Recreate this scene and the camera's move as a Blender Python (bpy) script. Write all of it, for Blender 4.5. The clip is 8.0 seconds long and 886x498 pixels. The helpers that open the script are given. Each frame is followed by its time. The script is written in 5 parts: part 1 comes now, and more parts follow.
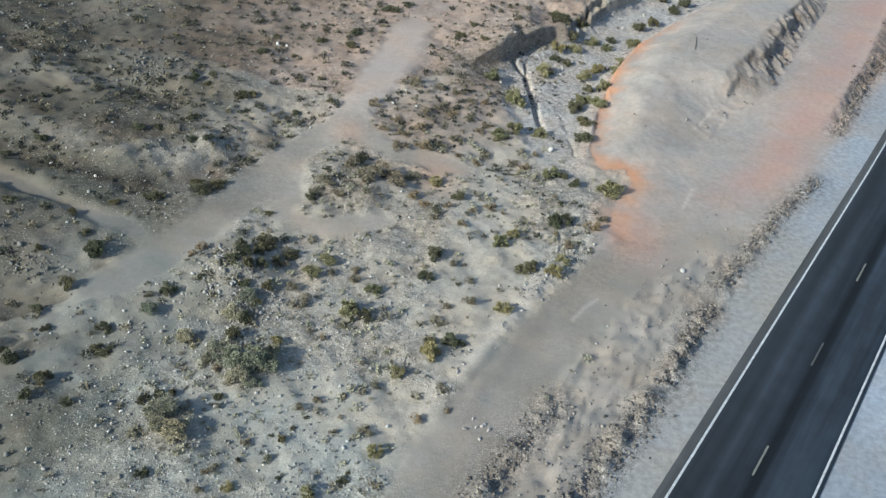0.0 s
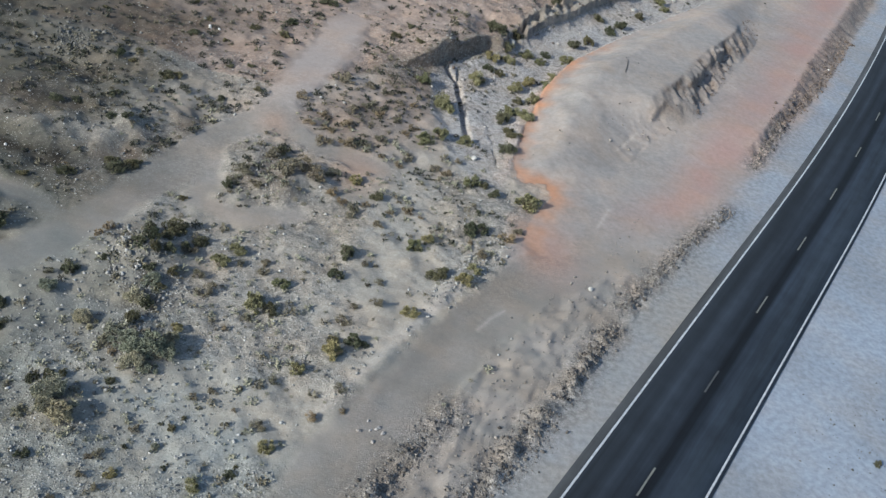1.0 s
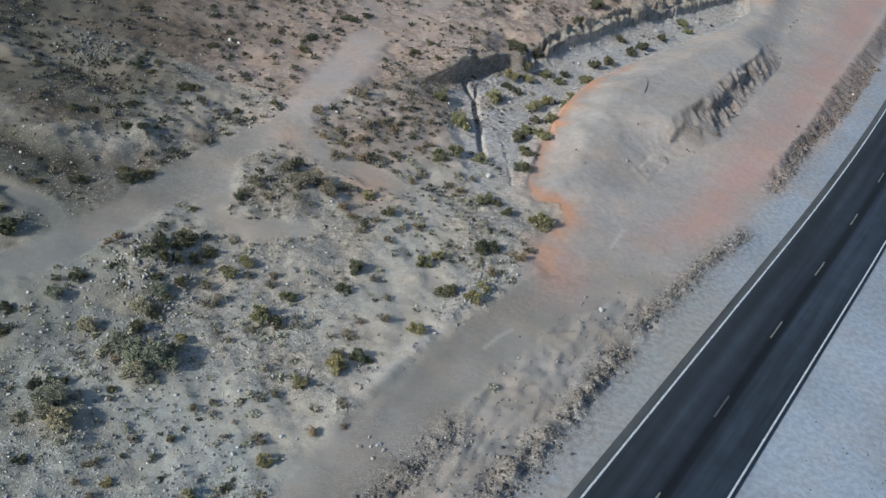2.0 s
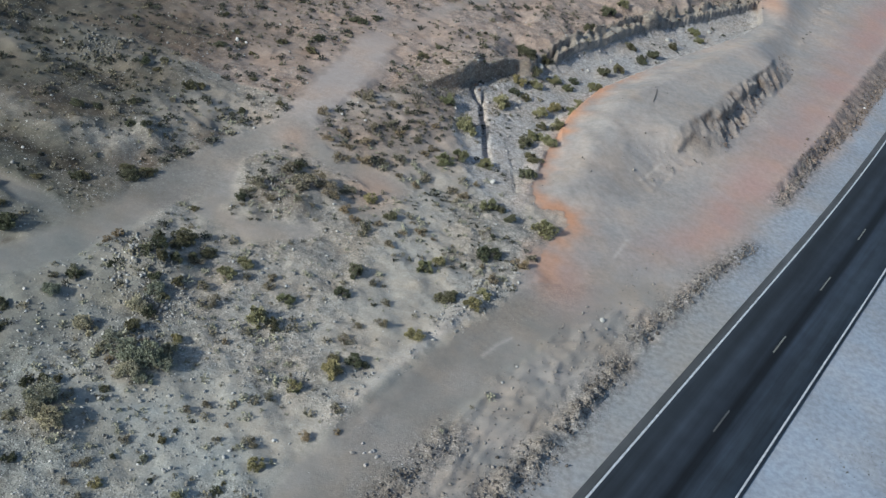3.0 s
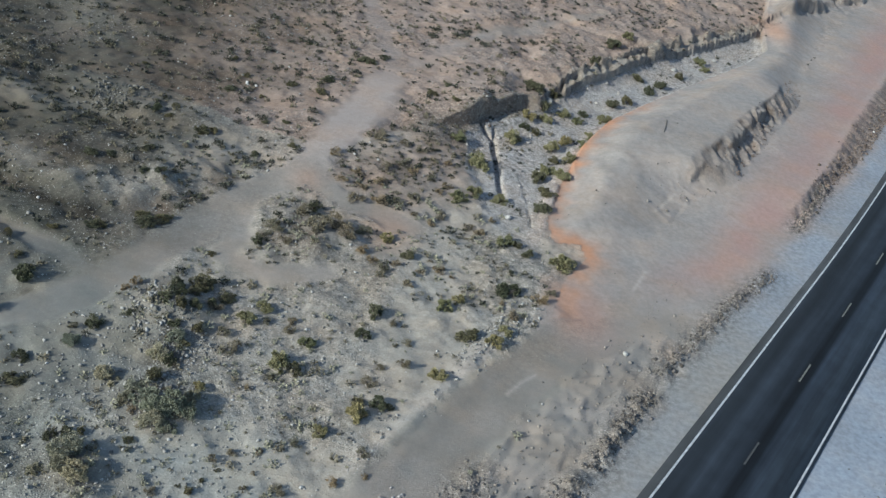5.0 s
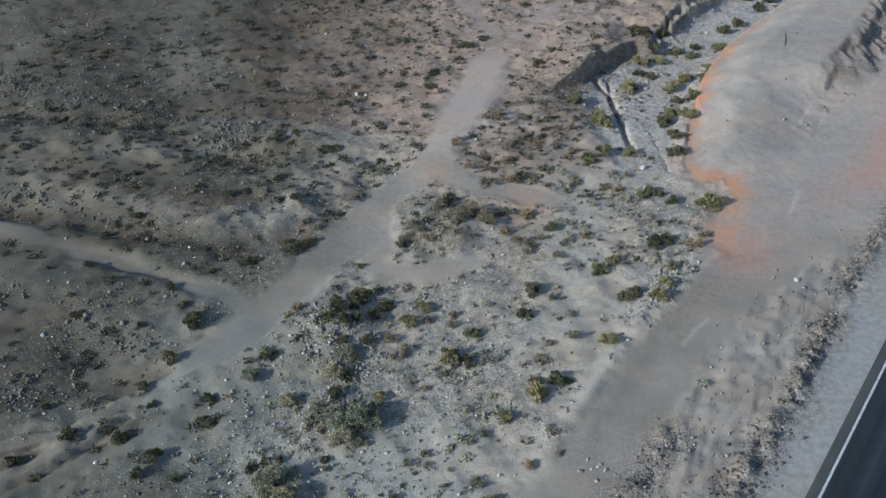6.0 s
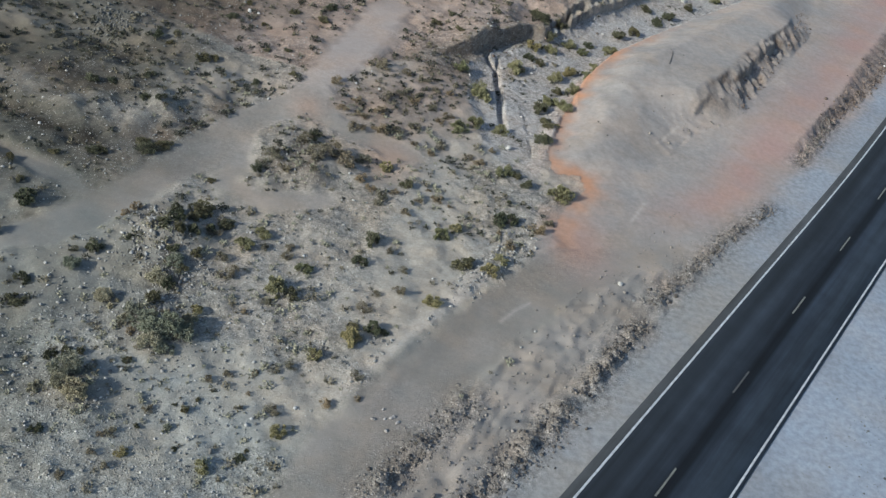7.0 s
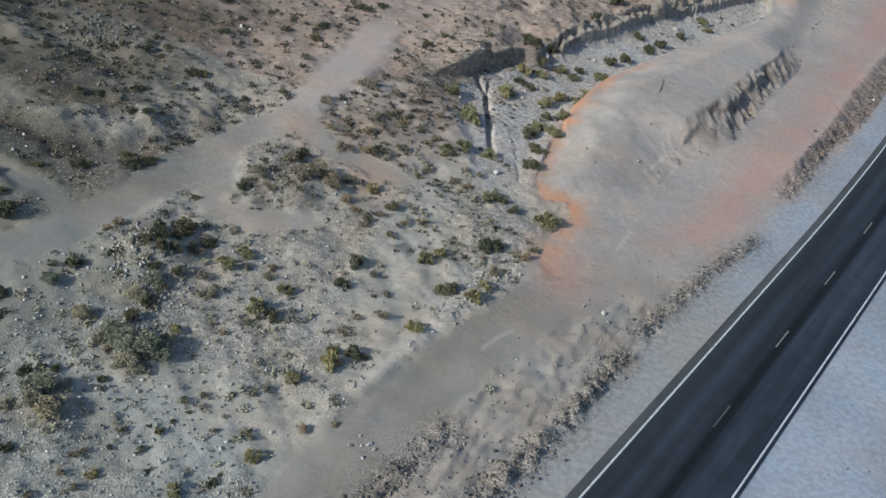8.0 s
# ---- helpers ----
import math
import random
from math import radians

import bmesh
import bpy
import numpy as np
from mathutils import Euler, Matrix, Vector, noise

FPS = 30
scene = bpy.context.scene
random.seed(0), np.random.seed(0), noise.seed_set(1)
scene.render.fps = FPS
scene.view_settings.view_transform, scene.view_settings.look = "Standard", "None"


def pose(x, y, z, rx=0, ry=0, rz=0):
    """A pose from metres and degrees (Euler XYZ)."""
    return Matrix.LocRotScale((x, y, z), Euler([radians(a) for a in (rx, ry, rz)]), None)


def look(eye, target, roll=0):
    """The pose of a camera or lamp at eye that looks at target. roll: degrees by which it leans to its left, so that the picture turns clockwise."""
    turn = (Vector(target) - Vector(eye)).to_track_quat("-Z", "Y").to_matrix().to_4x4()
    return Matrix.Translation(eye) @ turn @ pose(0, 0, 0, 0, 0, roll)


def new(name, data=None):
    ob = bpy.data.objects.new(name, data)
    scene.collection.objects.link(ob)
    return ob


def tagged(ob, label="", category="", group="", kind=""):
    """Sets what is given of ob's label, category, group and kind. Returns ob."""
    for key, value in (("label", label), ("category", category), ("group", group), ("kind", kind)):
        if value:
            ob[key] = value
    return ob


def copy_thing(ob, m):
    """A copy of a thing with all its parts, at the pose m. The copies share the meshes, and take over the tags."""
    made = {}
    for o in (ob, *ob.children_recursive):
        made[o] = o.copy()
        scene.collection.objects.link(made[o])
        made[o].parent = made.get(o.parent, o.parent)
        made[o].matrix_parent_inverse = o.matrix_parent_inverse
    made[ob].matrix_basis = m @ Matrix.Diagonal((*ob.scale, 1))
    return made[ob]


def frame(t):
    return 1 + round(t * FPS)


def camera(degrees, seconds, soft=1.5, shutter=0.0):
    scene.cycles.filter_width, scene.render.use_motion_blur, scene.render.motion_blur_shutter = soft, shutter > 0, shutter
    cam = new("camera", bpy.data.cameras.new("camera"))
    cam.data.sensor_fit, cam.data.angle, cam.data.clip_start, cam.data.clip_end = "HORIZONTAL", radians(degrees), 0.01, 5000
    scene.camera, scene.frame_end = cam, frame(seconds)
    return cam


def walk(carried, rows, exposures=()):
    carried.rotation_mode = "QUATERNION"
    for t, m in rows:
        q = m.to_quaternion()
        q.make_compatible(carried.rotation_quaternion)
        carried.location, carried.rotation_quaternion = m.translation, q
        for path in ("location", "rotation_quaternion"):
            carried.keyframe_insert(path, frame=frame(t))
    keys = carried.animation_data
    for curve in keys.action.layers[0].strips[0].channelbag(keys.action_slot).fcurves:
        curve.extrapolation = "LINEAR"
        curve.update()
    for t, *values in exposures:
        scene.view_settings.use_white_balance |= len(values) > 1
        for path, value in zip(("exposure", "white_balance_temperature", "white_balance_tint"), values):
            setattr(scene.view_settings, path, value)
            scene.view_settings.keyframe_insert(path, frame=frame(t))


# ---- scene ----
cam = camera(48.4, 8.0, soft=1.42)
PATH = [
    (0, (-0.243, 0.387, 44.033), (-0.13, 1.998, 42.854), 8.3),
    (0.2, (-0.449, 0.536, 44.311), (-0.251, 2.143, 43.136), 12.8),
    (0.5, (0.158, 0.539, 44.527), (0.405, 2.138, 43.351), 15.9),
    (1, (0.991, 0.549, 44.629), (1.243, 2.159, 43.471), 15.9),
    (1.5, (1.733, 0.614, 44.552), (1.974, 2.244, 43.418), 15.9),
    (2, (2.334, 0.837, 44.501), (2.526, 2.469, 43.361), 15.9),
    (3.5, (3.035, 1.636, 44.473), (3.207, 3.272, 43.335), 17.0),
    (4, (2.848, 1.78, 44.469), (3.011, 3.428, 43.347), 16.0),
    (4.2, (2.641, 1.987, 44.611), (2.797, 3.644, 43.503), 15.5),
    (5.3, (1.342, 1.959, 43.983), (1.491, 3.632, 42.898), 13.9),
    (5.5, (0.987, 2.166, 43.939), (1.073, 3.828, 42.83), 9.9),
    (5.8, (0.771, 2.364, 43.73), (0.672, 4.012, 42.602), -0.8),
    (6, (0.868, 2.289, 43.624), (0.757, 3.929, 42.484), -2.4),
    (6.2, (1.574, 2.195, 43.583), (1.334, 3.805, 42.422), -10.0),
    (6.3, (2.101, 2.112, 43.658), (1.897, 3.716, 42.481), -7.4),
    (6.5, (2.824, 1.874, 43.906), (2.757, 3.464, 42.695), 0.9),
    (6.7, (2.843, 1.636, 44.172), (2.9, 3.235, 42.973), 8.6),
    (7, (3.127, 1.263, 44.359), (3.276, 2.86, 43.164), 15.4),
    (7.5, (3.31, 1.483, 44.594), (3.48, 3.091, 43.417), 17.5),
    (8, (3.386, 2.042, 44.776), (3.549, 3.658, 43.609), 17.3),
]
EXPOSURES = [(0.0, 0.85, 6110, 0), (0.5, 0.90, 6150, 4), (1.0, 0.61, 6000, 4), (1.5, 0.51, 5970, 3), (2.0, 0.49, 5950, 3), (3.5, 0.49, 5930, 2), (4.0, 0.49, 5930, 3), (5.5, 0.47, 5930, 0), (6.0, 0.40, 5760, 2), (6.5, 0.41, 5720, 2), (7.0, 0.47, 6040, 3), (8.0, 0.48, 6030, 3)]
walk(cam, [(t, look(eye, target, roll)) for t, eye, target, roll in PATH], EXPOSURES)

# ---- daylight: low clear sun, shadows fall towards +x +y ----
SUN_ELEVATION, SHADOW_HEADING = 27.0, 34.0
world = bpy.data.worlds.new("sky")
scene.world = world
world.use_nodes = True
wn = world.node_tree.nodes
sky = wn.new("ShaderNodeTexSky")
sky.sky_type, sky.sun_disc = "NISHITA", False
sky.sun_elevation, sky.sun_rotation = radians(SUN_ELEVATION), radians(270 - SHADOW_HEADING)
sky.altitude, sky.dust_density, sky.ozone_density = 900, 2.2, 0.8
world.node_tree.links.new(sky.outputs[0], wn["Background"].inputs[0])
wn["Background"].inputs[1].default_value = 0.11
sun_data = bpy.data.lights.new("sun", "SUN")
sun_data.energy, sun_data.angle, sun_data.color = 3.2, radians(0.55), (1.0, 0.93, 0.84)
sun = new("sun", sun_data)
sun_way = Vector((math.cos(radians(SHADOW_HEADING)), math.sin(radians(SHADOW_HEADING)), -math.tan(radians(SUN_ELEVATION))))
sun.matrix_world = look(Vector((0, 0, 80)), Vector((0, 0, 80)) + sun_way)


# ---- materials ----
class Nodes:
    """A material's node tree with short calls."""

    def __init__(self, name):
        self.mat = bpy.data.materials.new(name)
        self.mat.use_nodes = True
        self.tree = self.mat.node_tree
        self.bsdf = self.tree.nodes["Principled BSDF"]

    def add(self, kind, **values):
        n = self.tree.nodes.new(kind)
        for key, v in values.items():
            n.inputs[key.replace("_", " ")].default_value = v
        return n

    def link(self, a, b):
        self.tree.links.new(a, b)

    def position(self, scale=(1, 1, 1)):
        g = self.add("ShaderNodeNewGeometry")
        m = self.add("ShaderNodeMapping", Scale=scale)
        self.link(g.outputs["Position"], m.inputs["Vector"])
        return m.outputs[0]

    def noise(self, where, scale, detail=4.0, rough=0.55):
        n = self.add("ShaderNodeTexNoise", Scale=scale, Detail=detail, Roughness=rough)
        self.link(where, n.inputs["Vector"])
        return n.outputs["Fac"]

    def ramp(self, fac, *stops):
        r = self.add("ShaderNodeValToRGB")
        el = r.color_ramp.elements
        while len(el) < len(stops):
            el.new(0.5)
        for e, (p, c) in zip(el, stops):
            e.position, e.color = p, (c, c, c, 1) if isinstance(c, (int, float)) else (*c, 1)
        self.link(fac, r.inputs[0])
        return r.outputs[0]

    def mix(self, fac, a, b, blend="MIX"):
        m = self.add("ShaderNodeMix")
        m.data_type, m.blend_type = "RGBA", blend
        for socket, v in ((m.inputs[0], fac), (m.inputs[6], a), (m.inputs[7], b)):
            if isinstance(v, bpy.types.NodeSocket):
                self.link(v, socket)
            elif isinstance(v, (int, float)):
                socket.default_value = v
            else:
                socket.default_value = (*v, 1)
        return m.outputs[2]

    def maths(self, op, a, b=0.0):
        m = self.add("ShaderNodeMath")
        m.operation = op
        for socket, v in zip(m.inputs, (a, b)):
            if isinstance(v, bpy.types.NodeSocket):
                self.link(v, socket)
            else:
                socket.default_value = v
        return m.outputs[0]

    def bump(self, height, strength, distance):
        b = self.add("ShaderNodeBump", Strength=strength, Distance=distance)
        self.link(height, b.inputs["Height"])
        self.link(b.outputs[0], self.bsdf.inputs["Normal"])

    def done(self, colour, roughness=0.9, specular=0.2):
        if isinstance(colour, bpy.types.NodeSocket):
            self.link(colour, self.bsdf.inputs["Base Color"])
        else:
            self.bsdf.inputs["Base Color"].default_value = (*colour, 1)
        self.bsdf.inputs["Roughness"].default_value = roughness
        self.bsdf.inputs["Specular IOR Level"].default_value = specular
        return self.mat


def ground_material():
    n = Nodes("desert_ground")
    p = n.position()
    a, b, c = (n.add("ShaderNodeVertexColor") for _ in range(3))
    a.layer_name, b.layer_name, c.layer_name = "soils", "covers", "tones"
    sa, sb, sc = (n.add("ShaderNodeSeparateColor") for _ in range(3))
    n.link(c.outputs[0], sc.inputs[0])
    upland, darkening, scarp_and_shade, made = sc.outputs[0], sc.outputs[1], sc.outputs[2], c.outputs["Alpha"]
    side = n.add("ShaderNodeVertexColor")
    side.layer_name = "verges"
    ss = n.add("ShaderNodeSeparateColor")
    n.link(side.outputs[0], ss.inputs[0])
    mown, cool = ss.outputs[0], ss.outputs[1]
    n.link(a.outputs[0], sa.inputs[0])
    n.link(b.outputs[0], sb.inputs[0])
    track, wash, orange, pink = sa.outputs[0], sa.outputs[1], sa.outputs[2], a.outputs["Alpha"]
    gravel, litter_and_shade, graded, pale = sb.outputs[0], sb.outputs[1], sb.outputs[2], b.outputs["Alpha"]
    broad = n.noise(p, 0.09, 5.0)
    mid = n.noise(p, 0.7, 6.0, 0.65)
    fine = n.noise(p, 5.5, 5.0, 0.7)
    grain = n.noise(p, 24.0, 3.0, 0.7)
    base = n.ramp(broad, (0.3, (0.304, 0.275, 0.238)), (0.7, (0.398, 0.362, 0.316)))
    base = n.mix(n.ramp(mid, (0.42, 0), (0.62, 0.7)), base, (0.352, 0.314, 0.270))
    base = n.mix(upland, base, n.ramp(mid, (0.35, (0.272, 0.206, 0.168)), (0.65, (0.386, 0.300, 0.252))))
    # dark cover: plant litter and brown soil, with gully and bank shade painted in
    base = n.mix(litter_and_shade, base, (0.150, 0.119, 0.094))
    base = n.mix(wash, base, (0.435, 0.400, 0.378))
    base = n.mix(track, base, n.ramp(n.noise(p, 0.2, 3.0, 0.5), (0.35, (0.256, 0.229, 0.204)), (0.5, (0.292, 0.260, 0.231)), (0.65, (0.343, 0.299, 0.264))))
    made_tone = n.mix(0.6, (1, 1, 1), n.ramp(n.noise(p, 0.8, 5.0, 0.7), (0.35, 0.84), (0.65, 1.14)))
    base = n.mix(made, base, n.mix(1.0, made_tone, n.ramp(n.noise(p, 0.12, 3.0, 0.5), (0.35, (0.305, 0.272, 0.250)), (0.52, (0.335, 0.297, 0.272)), (0.66, (0.385, 0.325, 0.288))), "MULTIPLY"))
    verge = n.mix(n.ramp(broad, (0.4, 0), (0.6, 1)), (0.252, 0.274, 0.312), (0.308, 0.337, 0.388))
    base = n.mix(graded, base, n.mix(mown, (0.292, 0.280, 0.268), verge))
    base = n.mix(pale, base, (0.478, 0.420, 0.376))
    base = n.mix(pink, base, (0.40, 0.25, 0.215))
    base = n.mix(orange, base, (0.47, 0.255, 0.16))
    # bare brown rock, with the shade of steep faces painted into it
    base = n.mix(scarp_and_shade, base, n.ramp(mid, (0.3, (0.10, 0.075, 0.06)), (0.7, (0.24, 0.185, 0.15))))
    # ground colour multiplied down where the mask is high
    base = n.mix(darkening, base, n.mix(1.0, base, n.ramp(n.noise(p, 0.13, 5.0, 0.6), (0.38, (0.365, 0.365, 0.348)), (0.5, (0.34, 0.365, 0.348)), (0.62, (0.40, 0.395, 0.38))), "MULTIPLY"))
    hue = n.noise(p, 0.22, 4.0, 0.6)
    base = n.mix(1.0, base, n.ramp(hue, (0.36, (0.965, 1.0, 1.01)), (0.5, (1.0, 1.0, 0.98)), (0.64, (1.05, 1.0, 0.93))), "MULTIPLY")
    base = n.mix(cool, base, n.mix(1.0, base, (0.93, 1.0, 1.04), "MULTIPLY"))
    # loose stones: bright and dark cells, thick where the gravel lies
    cells = n.add("ShaderNodeTexVoronoi", Scale=7.0)
    n.link(p, cells.inputs["Vector"])
    tone = n.add("ShaderNodeSeparateColor")
    n.link(cells.outputs["Color"], tone.inputs[0])
    stony = n.maths("MULTIPLY", n.ramp(tone.outputs[0], (0.62, 0), (0.72, 1)), gravel)
    stony = n.maths("MULTIPLY", stony, n.ramp(cells.outputs["Distance"], (0.25, 1), (0.5, 0)))
    stone = n.ramp(tone.outputs[1], (0.0, (0.14, 0.125, 0.11)), (0.5, (0.30, 0.28, 0.25)), (1.0, (0.58, 0.55, 0.51)))
    base = n.mix(stony, base, stone)
    chips = n.add("ShaderNodeTexVoronoi", Scale=13.0)
    n.link(p, chips.inputs["Vector"])
    chip = n.add("ShaderNodeSeparateColor")
    n.link(chips.outputs["Color"], chip.inputs[0])
    base = n.mix(n.maths("MULTIPLY", gravel, 0.8), base, n.mix(1.0, base, n.ramp(chip.outputs[0], (0.0, 0.58), (0.5, 0.96), (0.8, 1.12), (1.0, 1.5)), "MULTIPLY"))
    clump = n.noise(p, 2.1, 3.0, 0.6)
    base = n.mix(n.maths("ADD", n.maths("ADD", n.maths("MULTIPLY", gravel, 0.7), n.maths("MULTIPLY", graded, 0.3)), n.maths("ADD", n.maths("MULTIPLY", made, 0.12), 0.06)), base, n.mix(1.0, base, n.ramp(clump, (0.36, 0.62), (0.5, 1.0), (0.64, 1.35)), "MULTIPLY"))
    shade = n.ramp(fine, (0.3, 0.62), (0.7, 1.32))
    base = n.mix(n.maths("ADD", n.maths("MULTIPLY", gravel, 0.65), 0.12), base, n.mix(1.0, base, shade, "MULTIPLY"))
    base = n.mix(0.25, base, n.mix(1.0, base, n.ramp(grain, (0.3, 0.75), (0.7, 1.2)), "MULTIPLY"))
    height = n.maths("ADD", n.maths("MULTIPLY", fine, n.maths("ADD", n.maths("ADD", n.maths("MULTIPLY", gravel, 0.8), n.maths("MULTIPLY", graded, 0.2)), 0.02)), n.maths("ADD", n.maths("MULTIPLY", stony, 0.6), n.maths("MULTIPLY", n.maths("MULTIPLY", chip.outputs[0], gravel), 0.5)))
    n.bump(height, 0.9, 0.09)
    return n.done(base, 0.95, 0.15)


def asphalt_material():
    n = Nodes("asphalt")
    uv = n.add("ShaderNodeUVMap")
    uv.uv_map = "lane"
    sep = n.add("ShaderNodeSeparateXYZ")
    n.link(uv.outputs[0], sep.inputs[0])
    m = n.add("ShaderNodeMapping", Scale=(1.0, 0.035, 1.0))
    n.link(uv.outputs[0], m.inputs["Vector"])
    streak = n.noise(m.outputs[0], 0.9, 5.0, 0.6)
    patch = n.noise(n.position(), 0.5, 4.0)
    grain = n.noise(n.position(), 40.0, 2.0, 0.8)
    # across the lanes (0 to 1 over 8 m): sealed centre joint, oil strips, lighter wheel tracks
    # right lane paler than the left: road sheen is painted into it too
    lane = n.ramp(n.maths("DIVIDE", sep.outputs[0], 8.0), (0.0, 0.054), (0.068, 0.052), (0.082, 0.026), (0.13, 0.017), (0.22, 0.015), (0.30, 0.026), (0.38, 0.016), (0.43, 0.021), (0.49, 0.018), (0.54, 0.006), (0.59, 0.010), (0.62, 0.034), (0.68, 0.042), (0.78, 0.046), (0.86, 0.058), (0.93, 0.048), (1.0, 0.038))
    base = n.mix(1.0, lane, n.ramp(streak, (0.3, 0.55), (0.7, 1.5)), "MULTIPLY")
    base = n.mix(1.0, base, n.ramp(patch, (0.3, 0.85), (0.7, 1.15)), "MULTIPLY")
    base = n.mix(1.0, base, n.ramp(grain, (0.3, 0.8), (0.7, 1.2)), "MULTIPLY")
    base = n.mix(1.0, base, n.ramp(n.maths("DIVIDE", sep.outputs[0], 8.0), (0.065, (0.98, 1.05, 1.14)), (0.09, (0.82, 1.08, 1.50)), (0.6, (0.82, 1.08, 1.50)), (0.8, (0.90, 1.10, 1.36))), "MULTIPLY")
    n.bump(grain, 0.3, 0.01)
    return n.done(base, 0.85, 0.25)


def paint_material(name, colour, worn):
    n = Nodes(name)
    wear = n.noise(n.position(), 6.0, 5.0, 0.7)
    base = n.mix(n.ramp(wear, (0.5 - worn, 0.0), (0.75, 0.85)), colour, (0.09, 0.09, 0.09))
    return n.done(base, 0.7, 0.3)


def rock_material(name, dark, light):
    n = Nodes(name)
    g = n.add("ShaderNodeNewGeometry")
    info = n.add("ShaderNodeObjectInfo")
    pick = n.maths("FRACT", n.maths("ADD", g.outputs["Random Per Island"], info.outputs["Random"]))
    base = n.mix(pick, dark, light)
    base = n.mix(1.0, base, n.ramp(n.noise(n.position(), 9.0, 5.0, 0.7), (0.3, 0.75), (0.7, 1.2)), "MULTIPLY")
    n.bump(n.noise(n.position(), 16.0, 4.0), 0.5, 0.03)
    return n.done(base, 0.9, 0.2)


def leaf_material(name, dark, light):
    n = Nodes(name)
    g = n.add("ShaderNodeNewGeometry")
    info = n.add("ShaderNodeObjectInfo")
    base = n.mix(g.outputs["Random Per Island"], dark, light)
    tint = n.ramp(info.outputs["Random"], (0.0, (0.75, 0.82, 0.8)), (0.5, (1.0, 1.0, 1.0)), (1.0, (1.3, 1.15, 1.0)))
    base = n.mix(1.0, base, tint, "MULTIPLY")
    return n.done(base, 0.85, 0.15)


GROUND = ground_material()
ASPHALT = asphalt_material()
WHITE_PAINT = paint_material("white_road_paint", (0.62, 0.64, 0.66), 0.15)
YELLOW_PAINT = paint_material("faded_yellow_road_paint", (0.25, 0.25, 0.21), 0.32)
WORN_PAINT = paint_material("nearly_worn_road_paint", (0.055, 0.057, 0.055), 0.4)
SLOPE_ROCK = rock_material("slope_rock", (0.07, 0.068, 0.06), (0.20, 0.195, 0.178))
CLOD = rock_material("tan_clods", (0.070, 0.062, 0.055), (0.215, 0.193, 0.172))
EARTH = rock_material("earth_lumps", (0.16, 0.143, 0.125), (0.31, 0.28, 0.248))
ROCK = rock_material("desert_rock", (0.15, 0.144, 0.132), (0.41, 0.40, 0.375))
PALE_ROCK = rock_material("pale_rock", (0.40, 0.385, 0.36), (0.62, 0.60, 0.57))
BROWN_ROCK = rock_material("brown_rubble", (0.085, 0.065, 0.053), (0.26, 0.205, 0.168))
GREY_ROCK = rock_material("grey_cobbles", (0.24, 0.222, 0.206), (0.47, 0.44, 0.415))
LEAF_GREEN = leaf_material("olive_green_leaves", (0.14, 0.134, 0.070), (0.32, 0.300, 0.172))
LEAF_DARK = leaf_material("dark_olive_leaves", (0.062, 0.064, 0.042), (0.16, 0.158, 0.10))
LEAF_BRUSH = leaf_material("blackish_green_brush", (0.040, 0.040, 0.031), (0.095, 0.094, 0.071))
LEAF_DRY = leaf_material("dry_grey_brown_twigs", (0.12, 0.103, 0.072), (0.27, 0.235, 0.17))
LEAF_SAGE = leaf_material("grey_green_sage_leaves", (0.18, 0.18, 0.132), (0.35, 0.345, 0.265))
STEM = rock_material("woody_stem", (0.07, 0.055, 0.04), (0.15, 0.12, 0.09))
WEATHERED_WOOD = rock_material("weathered_wood", (0.11, 0.10, 0.09), (0.18, 0.165, 0.15))


# ---- lie of the land ----
# terrain begin
def value_noise(x, y, seed):
    ix, iy = np.floor(x), np.floor(y)
    fx, fy = x - ix, y - iy
    fx, fy = fx * fx * (3 - 2 * fx), fy * fy * (3 - 2 * fy)

    def h(i, j):
        v = np.sin(i * 127.1 + j * 311.7 + seed * 74.7) * 43758.5453
        return v - np.floor(v)

    low = h(ix, iy) * (1 - fx) + h(ix + 1, iy) * fx
    high = h(ix, iy + 1) * (1 - fx) + h(ix + 1, iy + 1) * fx
    return low * (1 - fy) + high * fy


def fbm(x, y, size, seed, octaves=4):
    """Layered noise about zero, roughly -1 to 1."""
    total, gain = 0 * x, 1.0
    for k in range(octaves):
        total = total + gain * (2 * value_noise(x / size + 17.3 * k, y / size - 9.1 * k, seed + k) - 1)
        size, gain = size / 2.03, gain * 0.5
    return total / 1.4


def smooth(v):
    v = np.clip(v, 0, 1)
    return v * v * (3 - 2 * v)


def line_distance(x, y, line):
    """Distance to an open line of points."""
    best = np.full(np.shape(x), 1e9)
    for (ax, ay), (bx, by) in zip(line, line[1:]):
        dx, dy = bx - ax, by - ay
        s = np.clip(((x - ax) * dx + (y - ay) * dy) / (dx * dx + dy * dy), 0, 1)
        best = np.minimum(best, np.hypot(x - ax - s * dx, y - ay - s * dy))
    return best


def inside(x, y, ring):
    found = np.zeros(np.shape(x), bool)
    for (ax, ay), (bx, by) in zip(ring, ring[1:] + ring[:1]):
        if ay != by:
            found ^= ((ay > y) != (by > y)) & (x < (bx - ax) * (y - ay) / (by - ay) + ax)
    return found


def road_line(step=3.0):
    """The road's centre line: straight, then bending gently to its left far out."""
    points, x, y, s = [], 22.54, 39.69, 0.0
    back = [(x - math.cos(radians(57.4)) * k, y - math.sin(radians(57.4)) * k) for k in (600, 250, 100, 30)]
    while s < 420:
        points.append((x, y))
        heading = radians(57.45 + max(0.0, min(s, 160) - 40) * 0.06)
        x, y, s = x + step * math.cos(heading), y + step * math.sin(heading), s + step
    return back + points


